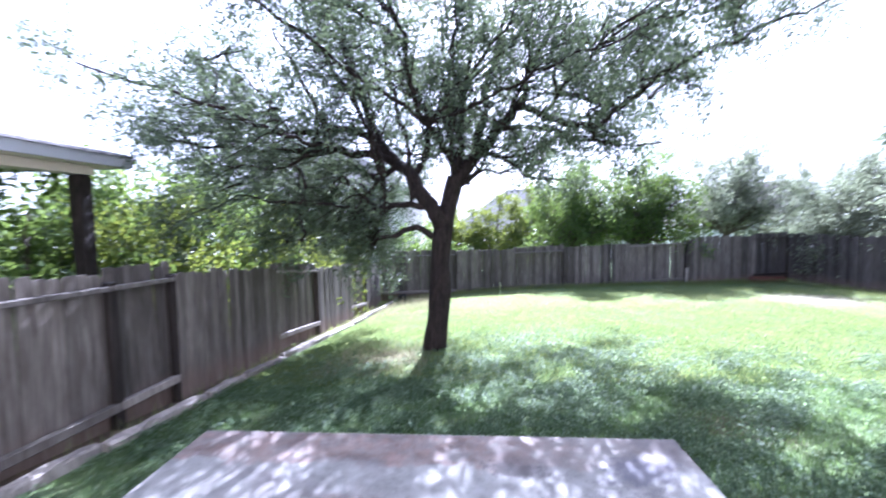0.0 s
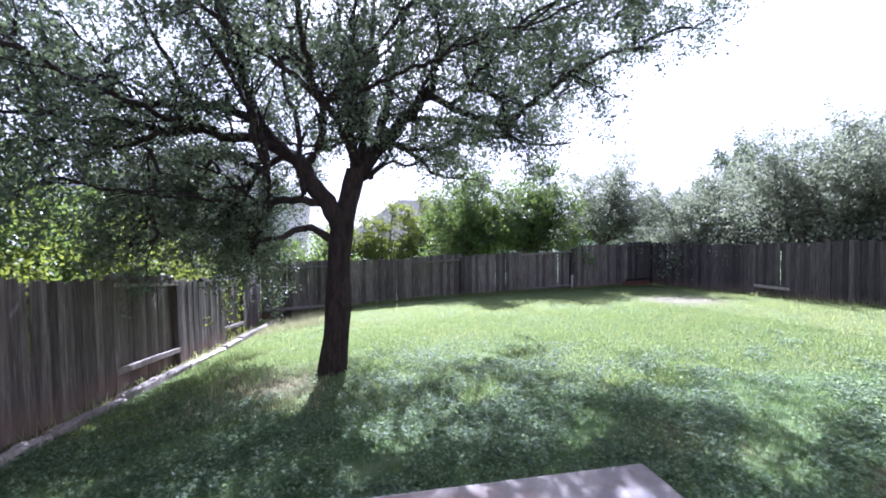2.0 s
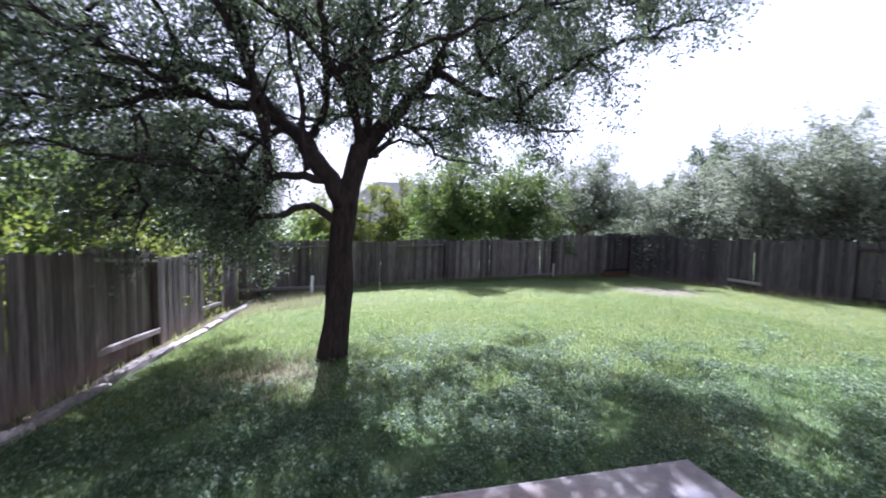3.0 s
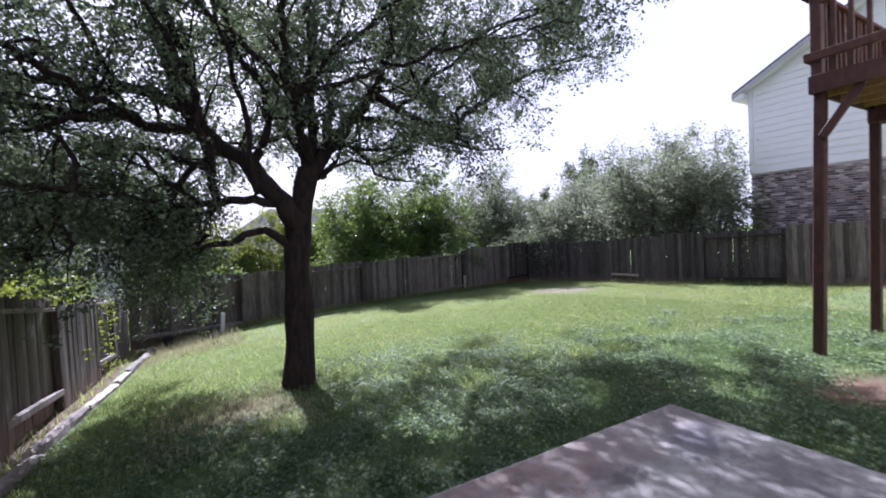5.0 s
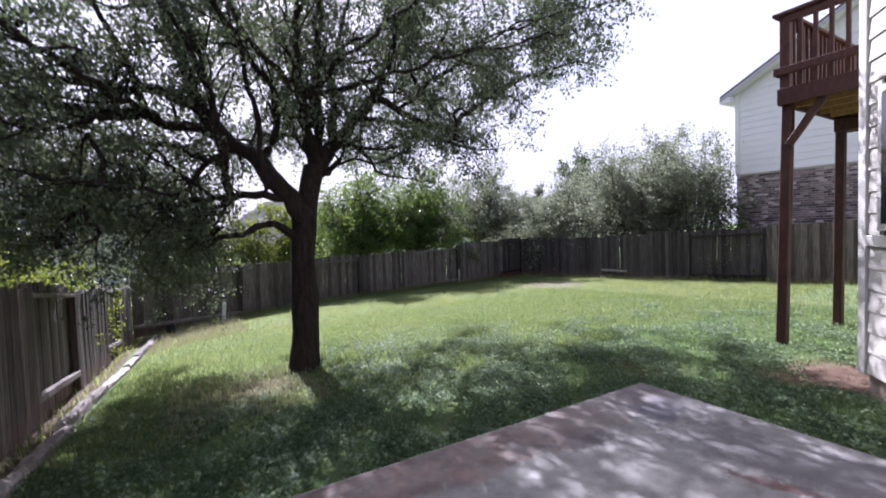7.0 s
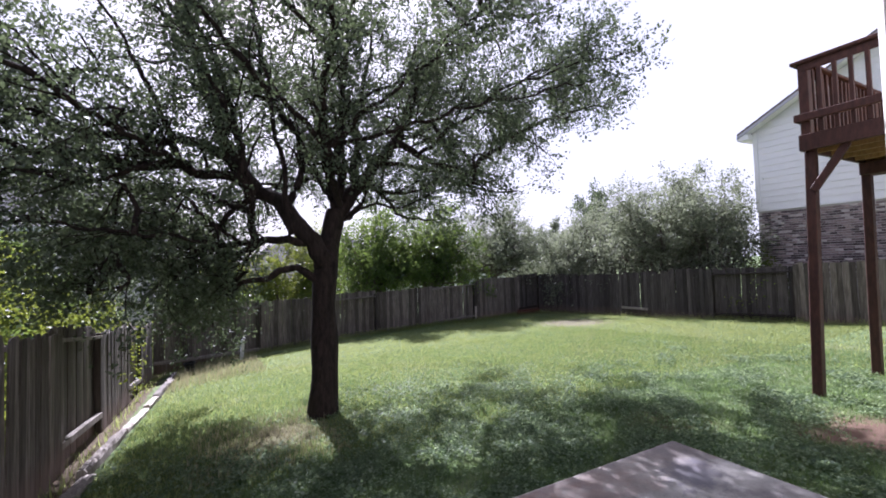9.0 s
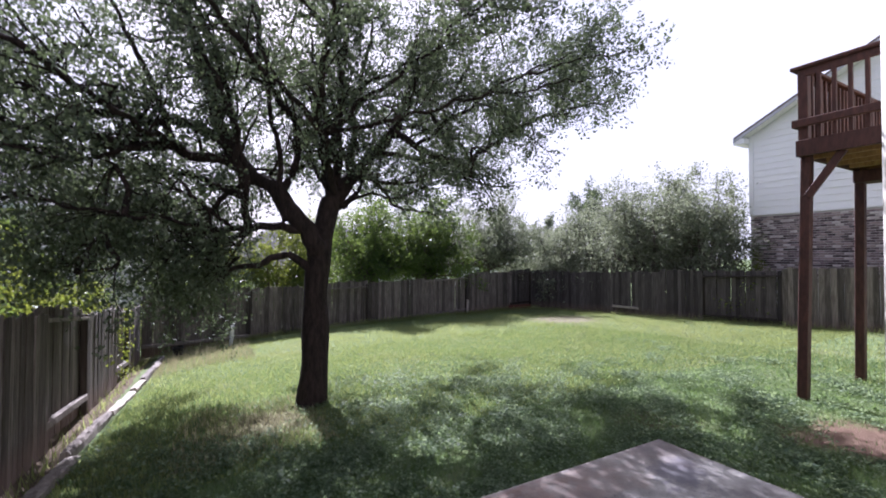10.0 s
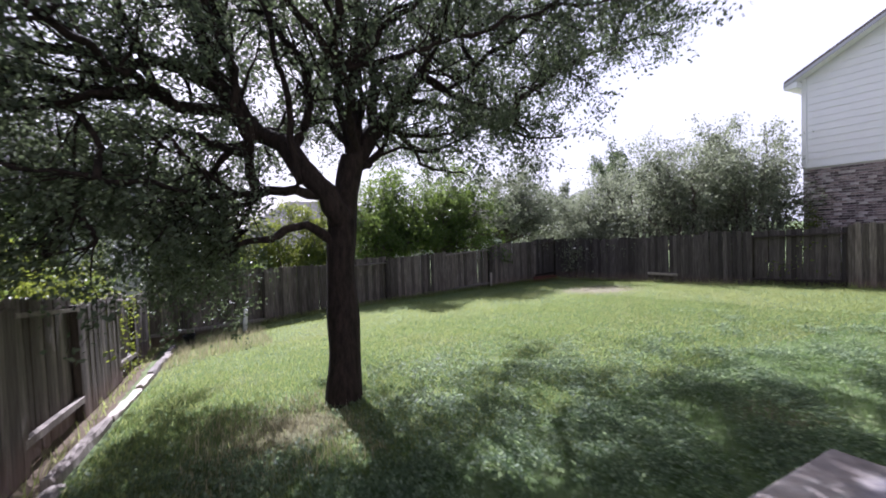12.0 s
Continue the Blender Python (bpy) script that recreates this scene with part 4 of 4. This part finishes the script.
    limbs += [
        ([(-0.39, 7.78, 2.44), (-0.64, 6.88, 3.34), (-0.84, 5.88, 4.14), (-0.94, 4.88, 4.74)], 0.085, 0.02, True),
        ([(-0.34, 7.83, 2.44), (-0.34, 8.88, 3.34), (-0.14, 10.08, 4.04), (0.16, 11.18, 4.54)], 0.085, 0.02, True),
        ([(-1.44, 7.68, 2.49), (-1.69, 7.48, 3.54), (-2.04, 7.28, 4.54), (-2.54, 7.08, 5.64)], 0.075, 0.02, True),
        ([(-1.44, 7.68, 2.49), (-2.24, 8.58, 2.94), (-3.04, 9.68, 3.14), (-3.74, 10.68, 3.04)], 0.07, 0.018, True),
        ([(1.26, 7.48, 3.99), (1.96, 6.48, 4.34), (2.56, 5.68, 4.54), (3.11, 5.03, 4.59)], 0.05, 0.012, True),
        ([(-2.14, 7.48, 3.04), (-2.94, 6.38, 3.24), (-3.74, 5.48, 3.54), (-4.54, 4.78, 3.74)], 0.06, 0.015, True),
        ([(-0.64, 6.88, 3.34), (0.36, 6.08, 4.24), (1.06, 5.18, 4.94)], 0.05, 0.015, True),
        ([(1.26, 7.48, 3.99), (1.56, 8.08, 4.84), (1.96, 8.68, 5.64)], 0.05, 0.015, True),
        ([(-0.64, 6.88, 3.34), (-1.74, 6.08, 4.04), (-2.74, 5.28, 4.74)], 0.055, 0.015, True),
        ([(1.96, 6.48, 4.34), (2.56, 5.98, 4.69), (3.06, 5.38, 4.84)], 0.03, 0.01, True),
        ([(-1.44, 7.78, 2.06), (-1.89, 8.38, 1.89), (-2.24, 8.98, 1.64), (-2.39, 9.48, 1.39)], 0.035, 0.01, True),
        ([(-1.89, 8.38, 1.89), (-1.89, 9.08, 1.64), (-1.79, 9.68, 1.34)], 0.025, 0.01, True),
        ([(-2.14, 8.78, 1.59), (-2.54, 9.38, 1.54), (-2.84, 9.98, 1.39)], 0.025, 0.01, True),
        ([(-1.89, 8.38, 1.89), (-2.14, 9.38, 1.74), (-2.24, 10.08, 1.44)], 0.025, 0.01, True),
        ([(-1.84, 7.88, 2.04), (-2.64, 7.18, 2.14), (-3.64, 6.68, 2.24), (-4.64, 6.28, 1.84)], 0.04, 0.012, True),
        ([(-2.14, 7.98, 2.04), (-2.84, 8.88, 2.04), (-3.34, 9.88, 1.94), (-3.54, 10.68, 1.79)], 0.035, 0.01, True),
        ([(-2.14, 7.48, 3.04), (-3.14, 7.88, 3.04), (-4.24, 8.28, 3.04), (-5.24, 8.48, 2.74)], 0.05, 0.012, True),
        ([(-0.34, 8.88, 3.34), (0.76, 10.08, 3.44), (1.86, 11.28, 3.64), (2.86, 12.08, 3.44)], 0.05, 0.012, True),
        ([(-0.34, 8.88, 3.34), (-1.24, 10.28, 3.24), (-1.94, 11.68, 3.04), (-2.34, 12.68, 2.44)], 0.05, 0.012, True),
        ([(1.26, 7.48, 3.99), (2.26, 8.68, 4.14), (3.26, 9.88, 4.14), (4.06, 10.78, 3.84)], 0.05, 0.012, True),
        ([(-3.04, 7.18, 3.64), (-3.94, 7.48, 4.44), (-4.94, 7.68, 4.84)], 0.035, 0.012, True),
        ([(-0.79, 7.88, 4.44), (-1.84, 8.38, 5.14), (-2.94, 8.78, 5.44)], 0.04, 0.012, True),
        ([(0.26, 7.78, 4.34), (1.26, 7.28, 5.14), (2.26, 6.78, 5.84)], 0.04, 0.012, True),
        ([(-0.84, 5.88, 4.14), (-1.84, 5.28, 4.84), (-2.64, 4.48, 5.14)], 0.04, 0.012, True),
        ([(-0.64, 6.88, 3.34), (0.46, 6.28, 3.64), (1.56, 5.68, 3.94), (2.36, 5.08, 4.04)], 0.045, 0.012, True),
        ([(-1.44, 7.68, 2.49), (-1.74, 7.18, 3.44), (-2.24, 6.78, 4.44), (-2.64, 6.38, 5.34)], 0.07, 0.018, True),
        ([(-1.14, 7.68, 2.19), (-1.09, 7.58, 3.14), (-1.34, 7.48, 4.24), (-1.54, 7.38, 5.44)], 0.065, 0.018, False),
        ([(-2.14, 7.48, 3.04), (-2.64, 7.28, 3.94), (-3.24, 7.08, 5.04)], 0.06, 0.016, False),
        ([(-0.36, 7.83, 2.49), (-0.19, 7.58, 3.44), (-0.29, 7.38, 4.64), (-0.09, 7.28, 5.74)], 0.065, 0.018, True),
        ([(0.56, 7.73, 3.34), (0.91, 7.58, 4.24), (1.11, 7.38, 5.44)], 0.055, 0.016, True),
        ([(0.11, 7.83, 2.89), (0.81, 7.68, 2.96), (1.56, 7.48, 3.19), (2.26, 7.28, 3.04)], 0.045, 0.014, True),
        ([(-0.30, 7.83, 2.29), (0.16, 7.48, 2.64), (0.56, 7.08, 2.59), (1.06, 6.78, 2.79)], 0.04, 0.012, True),
        ([(-2.14, 7.48, 3.04), (-2.74, 7.38, 2.99), (-3.44, 7.18, 2.79), (-4.14, 6.98, 2.84)], 0.05, 0.014, True),
    ]
    # lesser limbs spring from the nearest of the ones that show
    stems = np.vstack([smooth_line(l[0], 0.1)[2:] for l in limbs[1:shown]])
    for k in range(shown, len(limbs)):
        ctrl, r0, r1, leafy = limbs[k]
        root = stems[np.argmin(np.linalg.norm(stems - np.array(ctrl[0]), axis=1))]
        limbs[k] = ([tuple(root)] + list(ctrl[1:]), r0 * 0.68, r1 * 0.8, leafy)
        stems = np.vstack([stems, smooth_line(limbs[k][0], 0.1)])
    # fill the rounded crown: each new limb springs from the nearest older one
    pts = np.vstack([smooth_line(l[0], 0.2) for l in limbs[1:]])
    zones = (  # how many limbs, about which middle, over what reach, and how near an older one they may end
        (46, (-0.75, 8.4, 3.9), (4.3, 4.1, 3.3), 0.45),
        (24, (-2.75, 8.4, 1.9), (1.35, 1.3, 0.7), 0.24),
        (9, (-1.8, 8.2, 3.5), (1.1, 1.3, 0.8), 0.2),
        (20, (-4.5, 8.0, 3.7), (1.2, 1.6, 1.3), 0.28),
        (11, (3.0, 9.4, 4.5), (1.7, 1.4, 0.9), 0.3),
        (12, (3.2, 7.4, 5.7), (1.4, 1.4, 0.9), 0.3),
        (10, (-0.5, 8.5, 6.0), (3.2, 3.0, 1.3), 0.45),
    )
    for zone, (count, mid, reach, gap) in enumerate(zones):
        made = 0
        while made < count:
            q = rng.normal(0, 1, 3)
            q = q / np.linalg.norm(q) * rng.uniform(0.45, 1.0) ** 0.5
            t = np.array(mid) + q * np.array(reach)
            if zone == 1:
                if t[2] < (1.15 if t[0] > -2.3 else 1.45):
                    continue
            elif t[2] < 2.2 + 0.25 * max(0.0, t[0] + 1.0) or t[2] < 4.4 and t[1] < 6.5:
                continue
            if zone == 0 and t[0] > 0.8 and rng.random() < 0.55:
                continue
            dist = np.linalg.norm((pts - t) * np.array([1, 1, 1.3]), axis=1)
            k = int(np.argmin(dist))
            if dist[k] < gap:
                continue
            root = pts[k]
            m = (root + t) / 2 + rng.normal(0, 0.2, 3) + np.array([0, 0, 0.1])
            limbs.append(([tuple(root), tuple(m), tuple(t)], 0.024 + 0.012 * min(dist[k], 2.0), 0.01, True))
            pts = np.vstack([pts, smooth_line([root, m, t], 0.2)])
            made += 1
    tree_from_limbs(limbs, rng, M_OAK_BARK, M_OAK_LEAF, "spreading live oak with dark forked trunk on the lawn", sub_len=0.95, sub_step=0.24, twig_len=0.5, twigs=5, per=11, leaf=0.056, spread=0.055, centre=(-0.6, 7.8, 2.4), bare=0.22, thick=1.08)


oak()


def far_tree(x, y, h, r, bark, leafmat, label, seed, stems=1, leaf=0.1, n_limbs=12, per=9, low=0.25, group="", twigs=4, bare=0.25, sub=1.3, z0=None, name="tree"):
    """A tree or tall shrub: short trunk or several stems and limbs spread over a rounded crown."""
    rng = np.random.default_rng(seed)
    g = (float(gz(np.clip(x, -6, 20), np.clip(y, -6, 22))) if z0 is None else z0)
    fork = g + h * low
    limbs = [([(x, y, g - 0.1), (x + rng.uniform(-0.1, 0.1), y, (g + fork) / 2), (x + rng.uniform(-0.15, 0.15), y, fork)], 0.05 * h ** 0.6, 0.035 * h ** 0.6, False)]
    for k in range(n_limbs):
        a = 2.4 * k + rng.uniform(-0.3, 0.3)
        up = (k + rng.uniform(0, 1)) / n_limbs if k % 2 else rng.uniform(0.0, 0.75)
        rr = r * np.sqrt(max(0.05, 1 - (up * 0.9) ** 2)) * rng.uniform(0.6, 1.0)
        tip = np.array([x + rr * np.cos(a), y + rr * np.sin(a), fork + (g + h - fork) * up * rng.uniform(0.85, 1.0)])
        s = np.array([x, y, fork]) if stems == 1 else np.array([x + 0.3 * np.cos(a), y + 0.3 * np.sin(a), g])
        m1 = s + (tip - s) * 0.35 + np.array([0, 0, (0.03 + 0.08 * up) * h])
        m2 = s + (tip - s) * 0.7 + np.array([0, 0, (0.03 + 0.05 * up) * h])
        limbs.append(([tuple(s), tuple(m1), tuple(m2), tuple(tip)], 0.03 * h ** 0.6, 0.012, True))
    return tree_from_limbs(limbs, rng, bark, leafmat, label, sub_len=sub, sub_step=0.24, twig_len=0.6, twigs=twigs, per=per, leaf=leaf, spread=0.1, bare=bare, centre=(x, y, fork), group=group, name=name)


# bright shrubs beyond the fence on the porch side
SHRUBS, TREES = "shrubs behind the fence", "trees behind the fences"
for x, y, h, r, seed in ((-6.3, 8.1, 3.4, 1.6, 31), (-6.1, 11.0, 3.3, 1.6, 32), (-6.1, 14.0, 3.5, 1.6, 35), (-5.4, 17.1, 3.2, 1.5, 38)):
    far_tree(x, y, h, r, M_BARK, M_BRIGHT_LEAF, "bright yellow-green shrub behind the fence", seed, stems=5, leaf=0.085, per=13, low=0.12, group=SHRUBS, name="shrub")
for x, y, h, r, seed in ((-8.0, 6.8, 3.7, 2.02, 33), (-8.8, 10.5, 5.0, 2.58, 34), (-7.3, 12.9, 5.3, 2.1, 47), (-7.2, 9.2, 4.3, 1.7, 48), (-6.9, 17.6, 5.2, 2.1, 49), (-11.6, 5.9, 4.4, 2.39, 36)):
    far_tree(x, y, h, r, M_BARK, M_GREEN_LEAF, "tall dense green shrub beyond the fence", seed, stems=5, leaf=0.12, per=11, n_limbs=16, low=0.12, group=SHRUBS, name="shrub")
far_tree(-9.5, 16.0, 5.2, 2.76, M_BARK, M_GREEN_LEAF, "tall green tree behind the fence", 37, leaf=0.14, low=0.15, group=TREES)
far_tree(-2.4, 20.8, 3.1, 1.75, M_BARK, M_GREEN_LEAF, "green shrub behind the back fence", 39, stems=5, leaf=0.13, low=0.12, group=SHRUBS, name="shrub")
# behind the back fence
for x, y, h, r, seed in ((-1.3, 23.6, 4.4, 1.6, 41), (1.1, 24.2, 4.9, 1.7, 40), (3.0, 24.8, 5.0, 1.5, 60)):
    far_tree(x, y, h, r, M_BARK, M_BRIGHT_LEAF, "yellow-green shrub far behind the back fence", seed, stems=5, leaf=0.12, low=0.15, sub=0.9, group=SHRUBS, name="shrub")
far_tree(4.3, 19.0, 5.2, 2.0, M_BARK, M_GREEN_LEAF, "leafy green tree behind the back fence", 42, leaf=0.11, low=0.26, n_limbs=24, per=8, sub=1.3, bare=0.2, group=TREES)
far_tree(7.0, 18.9, 5.5, 2.2, M_BARK, M_GREEN_LEAF, "leafy green tree behind the back fence", 43, leaf=0.11, low=0.26, n_limbs=24, per=8, sub=1.3, bare=0.2, group=TREES)
far_tree(10.8, 19.2, 5.8, 2.3, M_BARK, M_GREY_LEAF, "round-headed grey-green tree behind the back fence", 44, leaf=0.1, low=0.32, n_limbs=24, per=8, sub=1.2, group=TREES)
far_tree(18.9, 25.3, 5.2, 2.58, M_BARK, M_GREY_LEAF, "grey-green tree far behind the back fence", 45, leaf=0.15, low=0.2, group=TREES)
far_tree(27.9, 31.9, 6.9, 3.68, M_BARK, M_GREY_LEAF, "grey-green tree far behind the back fence", 46, leaf=0.2, low=0.2, group=TREES)
# grey-green thicket over the side fence
for x, y, h, r, seed in ((14.2, 17.2, 4.5, 1.8, 51), (14.3, 14.7, 5.2, 2.1, 52), (14.3, 12.2, 5.6, 2.2, 53), (14.6, 10.4, 5.0, 1.6, 54), (16.9, 13.2, 6.1, 2.1, 55)):
    far_tree(x, y, h, r, M_BARK, M_GREY_LEAF, "silvery grey-green shrub hanging over the side fence", seed, stems=6, leaf=0.095, low=0.5, n_limbs=16, per=9, bare=0.5, sub=1.15, group="grey shrubs over the side fence", name="shrub")
far_tree(12.75, 16.1, 3.0, 0.7, M_BARK, M_GREY_LEAF, "dark little shrub spilling over the fence corner", 59, stems=4, leaf=0.09, low=0.55, n_limbs=8, per=9, sub=0.8, group=SHRUBS, name="shrub")
far_tree(18.6, 18.8, 7.3, 1.84, M_BARK, M_OAK_LEAF, "dark tree behind the grey shrubs", 57, leaf=0.14, low=0.3, group=TREES)
far_tree(13.7, 8.0, 2.1, 0.55, M_BARK, M_BRIGHT_LEAF, "small bright bush beside the brick house", 58, stems=4, leaf=0.09, low=0.2, n_limbs=5, sub=0.5, group=SHRUBS, name="shrub")


# ---- grass and weeds ----
def in_yard(x, y):
    ok = (x > LX + 0.44 + 0.037 * np.maximum(0.0, y - 6.0)) & (x < side_x(y) - 0.15) & (y < back_y(x) - 0.15) & (y > -0.8)
    ok &= ~((x > SLAB[0] - 0.01) & (x < SLAB[2] + 0.01) & (y < SLAB[3] + 0.01))
    ok &= ~((x > 2.0) & (y < 2.45 - np.maximum(0, 3.25 - x) * 0.83))
    return ok


def bare_mask(x, y):
    """How much grass grows: thin on the earth patches."""
    k = np.ones_like(x)
    for cx, cy, r in ((3.7, 2.65, 0.85), (9.4, 12.5, 1.6), (-1.3, 6.9, 0.7)):
        k = np.minimum(k, np.clip((np.hypot(x - cx, y - cy) / r - 0.35) * 1.2, 0.04, 1))
    return k


def scatter(n, x0, x1, y0, y1, rng, clump=0.0, thin=1.5):
    """Random places, thinning out towards the far end of the stretch."""
    x, y = rng.uniform(x0, x1, n), y0 + (y1 - y0) * rng.beta(1.0, thin, n)
    f = 0.5 + 0.5 * np.sin(x * 2.3 + 1.7 * np.sin(y * 1.9)) * np.cos(y * 2.7 + 1.3 * np.sin(x * 1.6))
    keep = in_yard(x, y) & (rng.random(n) < bare_mask(x, y)) & (rng.random(n) < 1 - clump * f)
    return x[keep], y[keep]


def blades(name, n, region, height, width, rng, label, material):
    x, y = scatter(n, *region, rng, 0.45)
    k = len(x)
    z = gz(x, y)
    a = rng.uniform(0, 2 * np.pi, k)
    h = height * rng.uniform(0.5, 1.4, k)
    lean = rng.uniform(0.1, 0.9, k) * h
    w = width * rng.uniform(0.6, 1.3, k)
    ca, sa = np.cos(a), np.sin(a)
    p = np.stack([x, y, z - 0.005], -1)
    side = np.stack([-sa * w, ca * w, np.zeros(k)], -1)
    tip = p + np.stack([ca * lean, sa * lean, h], -1)
    v = np.stack([p - side, p + side, tip], 1).reshape(-1, 3)
    ob = mesh_object(name, v, np.arange(3 * k).reshape(k, 3), material)
    return tagged(ob, label, "grass", kind="stuff")


def weeds(name, n, region, rng, label, size=0.03):
    """Low broad-leaved ground cover: rosettes of oval leaves."""
    x, y = scatter(n, *region, rng, 0.6, 2.6)
    patch = np.sin(x * 3.1 + 2.0 * np.sin(y * 2.3)) + np.sin(y * 4.1 + 1.7 * np.sin(x * 2.7)) + 0.8 * np.sin(x * 7.3 - y * 6.1)
    keep = rng.random(len(x)) < np.clip(0.62 + 0.3 * patch - 0.14 * np.maximum(0.0, x - 1.2), 0.04, 1.0)
    x, y = x[keep], y[keep]
    keep = y < 7.4 + 1.6 * np.sin(x * 0.9 + 0.4) * 0.5 + rng.normal(0, 0.7, len(x))
    x, y = x[keep], y[keep]
    k = len(x)
    z = gz(x, y)
    per = 5
    a = rng.uniform(0, 2 * np.pi, (k, per))
    c = np.stack([x, y, z + rng.uniform(0.015, 0.06, k)], -1)
    d = np.stack([np.cos(a), np.sin(a), rng.uniform(-0.3, 0.5, (k, per))], -1).reshape(-1, 3)
    c = np.repeat(c, per, 0) + d * 0.012
    side = unit(np.cross(d, rng.normal(0, 0.5, d.shape) + np.array([0, 0, 1.0])))
    L = size * rng.uniform(0.6, 1.4, (len(d), 1))
    v = np.stack([c, c + d * L * 0.5 + side * L * 0.36 + [0, 0, 0.004], c + d * L, c + d * L * 0.5 - side * L * 0.36 + [0, 0, 0.004]], 1).reshape(-1, 3)
    ob = mesh_object(name, v, np.arange(4 * len(d)).reshape(-1, 4), M_WEED)
    return tagged(ob, label, "weeds", kind="stuff")


rng = np.random.default_rng(77)
# the blades nearest the patio have the tree's shade put into their colour
blades("lawn_grass", 260000, (LX, 8.5, 1.5, 12.0), 0.05, 0.004, rng, "short uneven green lawn grass near the patio, coloured darker for the oak's shade", M_GRASS_SHADED)
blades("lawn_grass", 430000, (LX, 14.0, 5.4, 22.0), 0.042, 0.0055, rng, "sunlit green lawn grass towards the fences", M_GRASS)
blades("lawn_grass", 25000, (6.5, 14.0, -0.5, 7.6), 0.06, 0.007, rng, "green lawn grass below the deck", M_GRASS)
weeds("ground_cover", 105000, (LX, 7.5, 1.8, 14.0), rng, "broad-leaved weeds growing through the lawn", 0.029)
weeds("ground_cover", 16000, (3.0, 11.0, 1.8, 10.5), rng, "broad-leaved weeds beside the deck posts", 0.032)


def tall_tufts():
    """Taller grass left along the fences."""
    n = 9000
    s = rng.uniform(0, 1, n)
    which = rng.random(n)
    which = np.where(which < 0.3, 0.5, which)
    off = np.abs(rng.normal(0, 0.2, n))
    x = np.where(which < 0.35, LX + 0.15 + off * 0.45, LX + 15.6 * s)
    y = np.where(which < 0.35, 3 + 13 * s, back_y(x) - 0.12 - off)
    edge = which >= 0.75
    y = np.where(edge, 2 + 15 * s, y)
    x = np.where(edge, side_x(y) - 0.15 - off, x)
    z = gz(x, y)
    a = rng.uniform(0, 2 * np.pi, n)
    h = rng.uniform(0.06, 0.22, n)
    w = 0.006
    p = np.stack([x, y, z], -1)
    side = np.stack([-np.sin(a) * w, np.cos(a) * w, np.zeros(n)], -1)
    tip = p + np.stack([np.cos(a) * h * 0.5, np.sin(a) * h * 0.5, h], -1)
    v = np.stack([p - side, p + side, tip], 1).reshape(-1, 3)
    tagged(mesh_object("tall_grass", v, np.arange(3 * n).reshape(n, 3), M_GRASS), "taller untrimmed grass along the fences", "grass", kind="stuff")


tall_tufts()


def dry_stalks(n, region, height, label):
    """Loose pale seed stalks standing over the lawn."""
    x, y = rng.uniform(region[0], region[1], n), rng.uniform(region[2], region[3], n)
    ok = in_yard(x, y)
    x, y = x[ok], y[ok]
    k = len(x)
    p = np.stack([x, y, gz(x, y)], -1)
    a = rng.uniform(0, 2 * np.pi, k)
    h = height * rng.uniform(0.4, 1.3, k)
    side = np.stack([-np.sin(a), np.cos(a), np.zeros(k)], -1) * 0.005
    tip = p + np.stack([np.cos(a) * h * 0.35, np.sin(a) * h * 0.35, h], -1)
    v = np.stack([p - side, p + side, tip], 1).reshape(-1, 3)
    tagged(mesh_object("dry_grass", v, np.arange(3 * k).reshape(k, 3), M_DRY), label, "grass", kind="stuff")


dry_stalks(2600, (-3.3, -0.9, 12.2, 16.0), 0.2, "pale dry grass standing in the fence corner")
dry_stalks(2200, (-2.3, -0.7, 5.7, 8.0), 0.08, "dry grass round the foot of the oak")
dry_stalks(160, (6.0, 13.0, 9.0, 15.0), 0.22, "scattered pale seed stalks on the open lawn")


def vine():
    """A thin vine on the fence by the far post."""
    n = 130
    y = 12.3 + rng.normal(0, 0.12, n) + rng.choice([0, 1.2], n)
    z = gz(np.full(n, LX), y) + rng.uniform(0.05, 1.6, n)
    c = np.stack([np.full(n, LX + 0.13) + rng.normal(0, 0.03, n), y, z], -1)
    v, f = leaf_cloud(c, rng.normal(0, 1, (n, 3)), 2, 0.04, 0.06, rng)
    tagged(mesh_object("vine", v, f, M_BRIGHT_LEAF), "thin bright green vine climbing the side fence", "vine", kind="stuff")


vine()
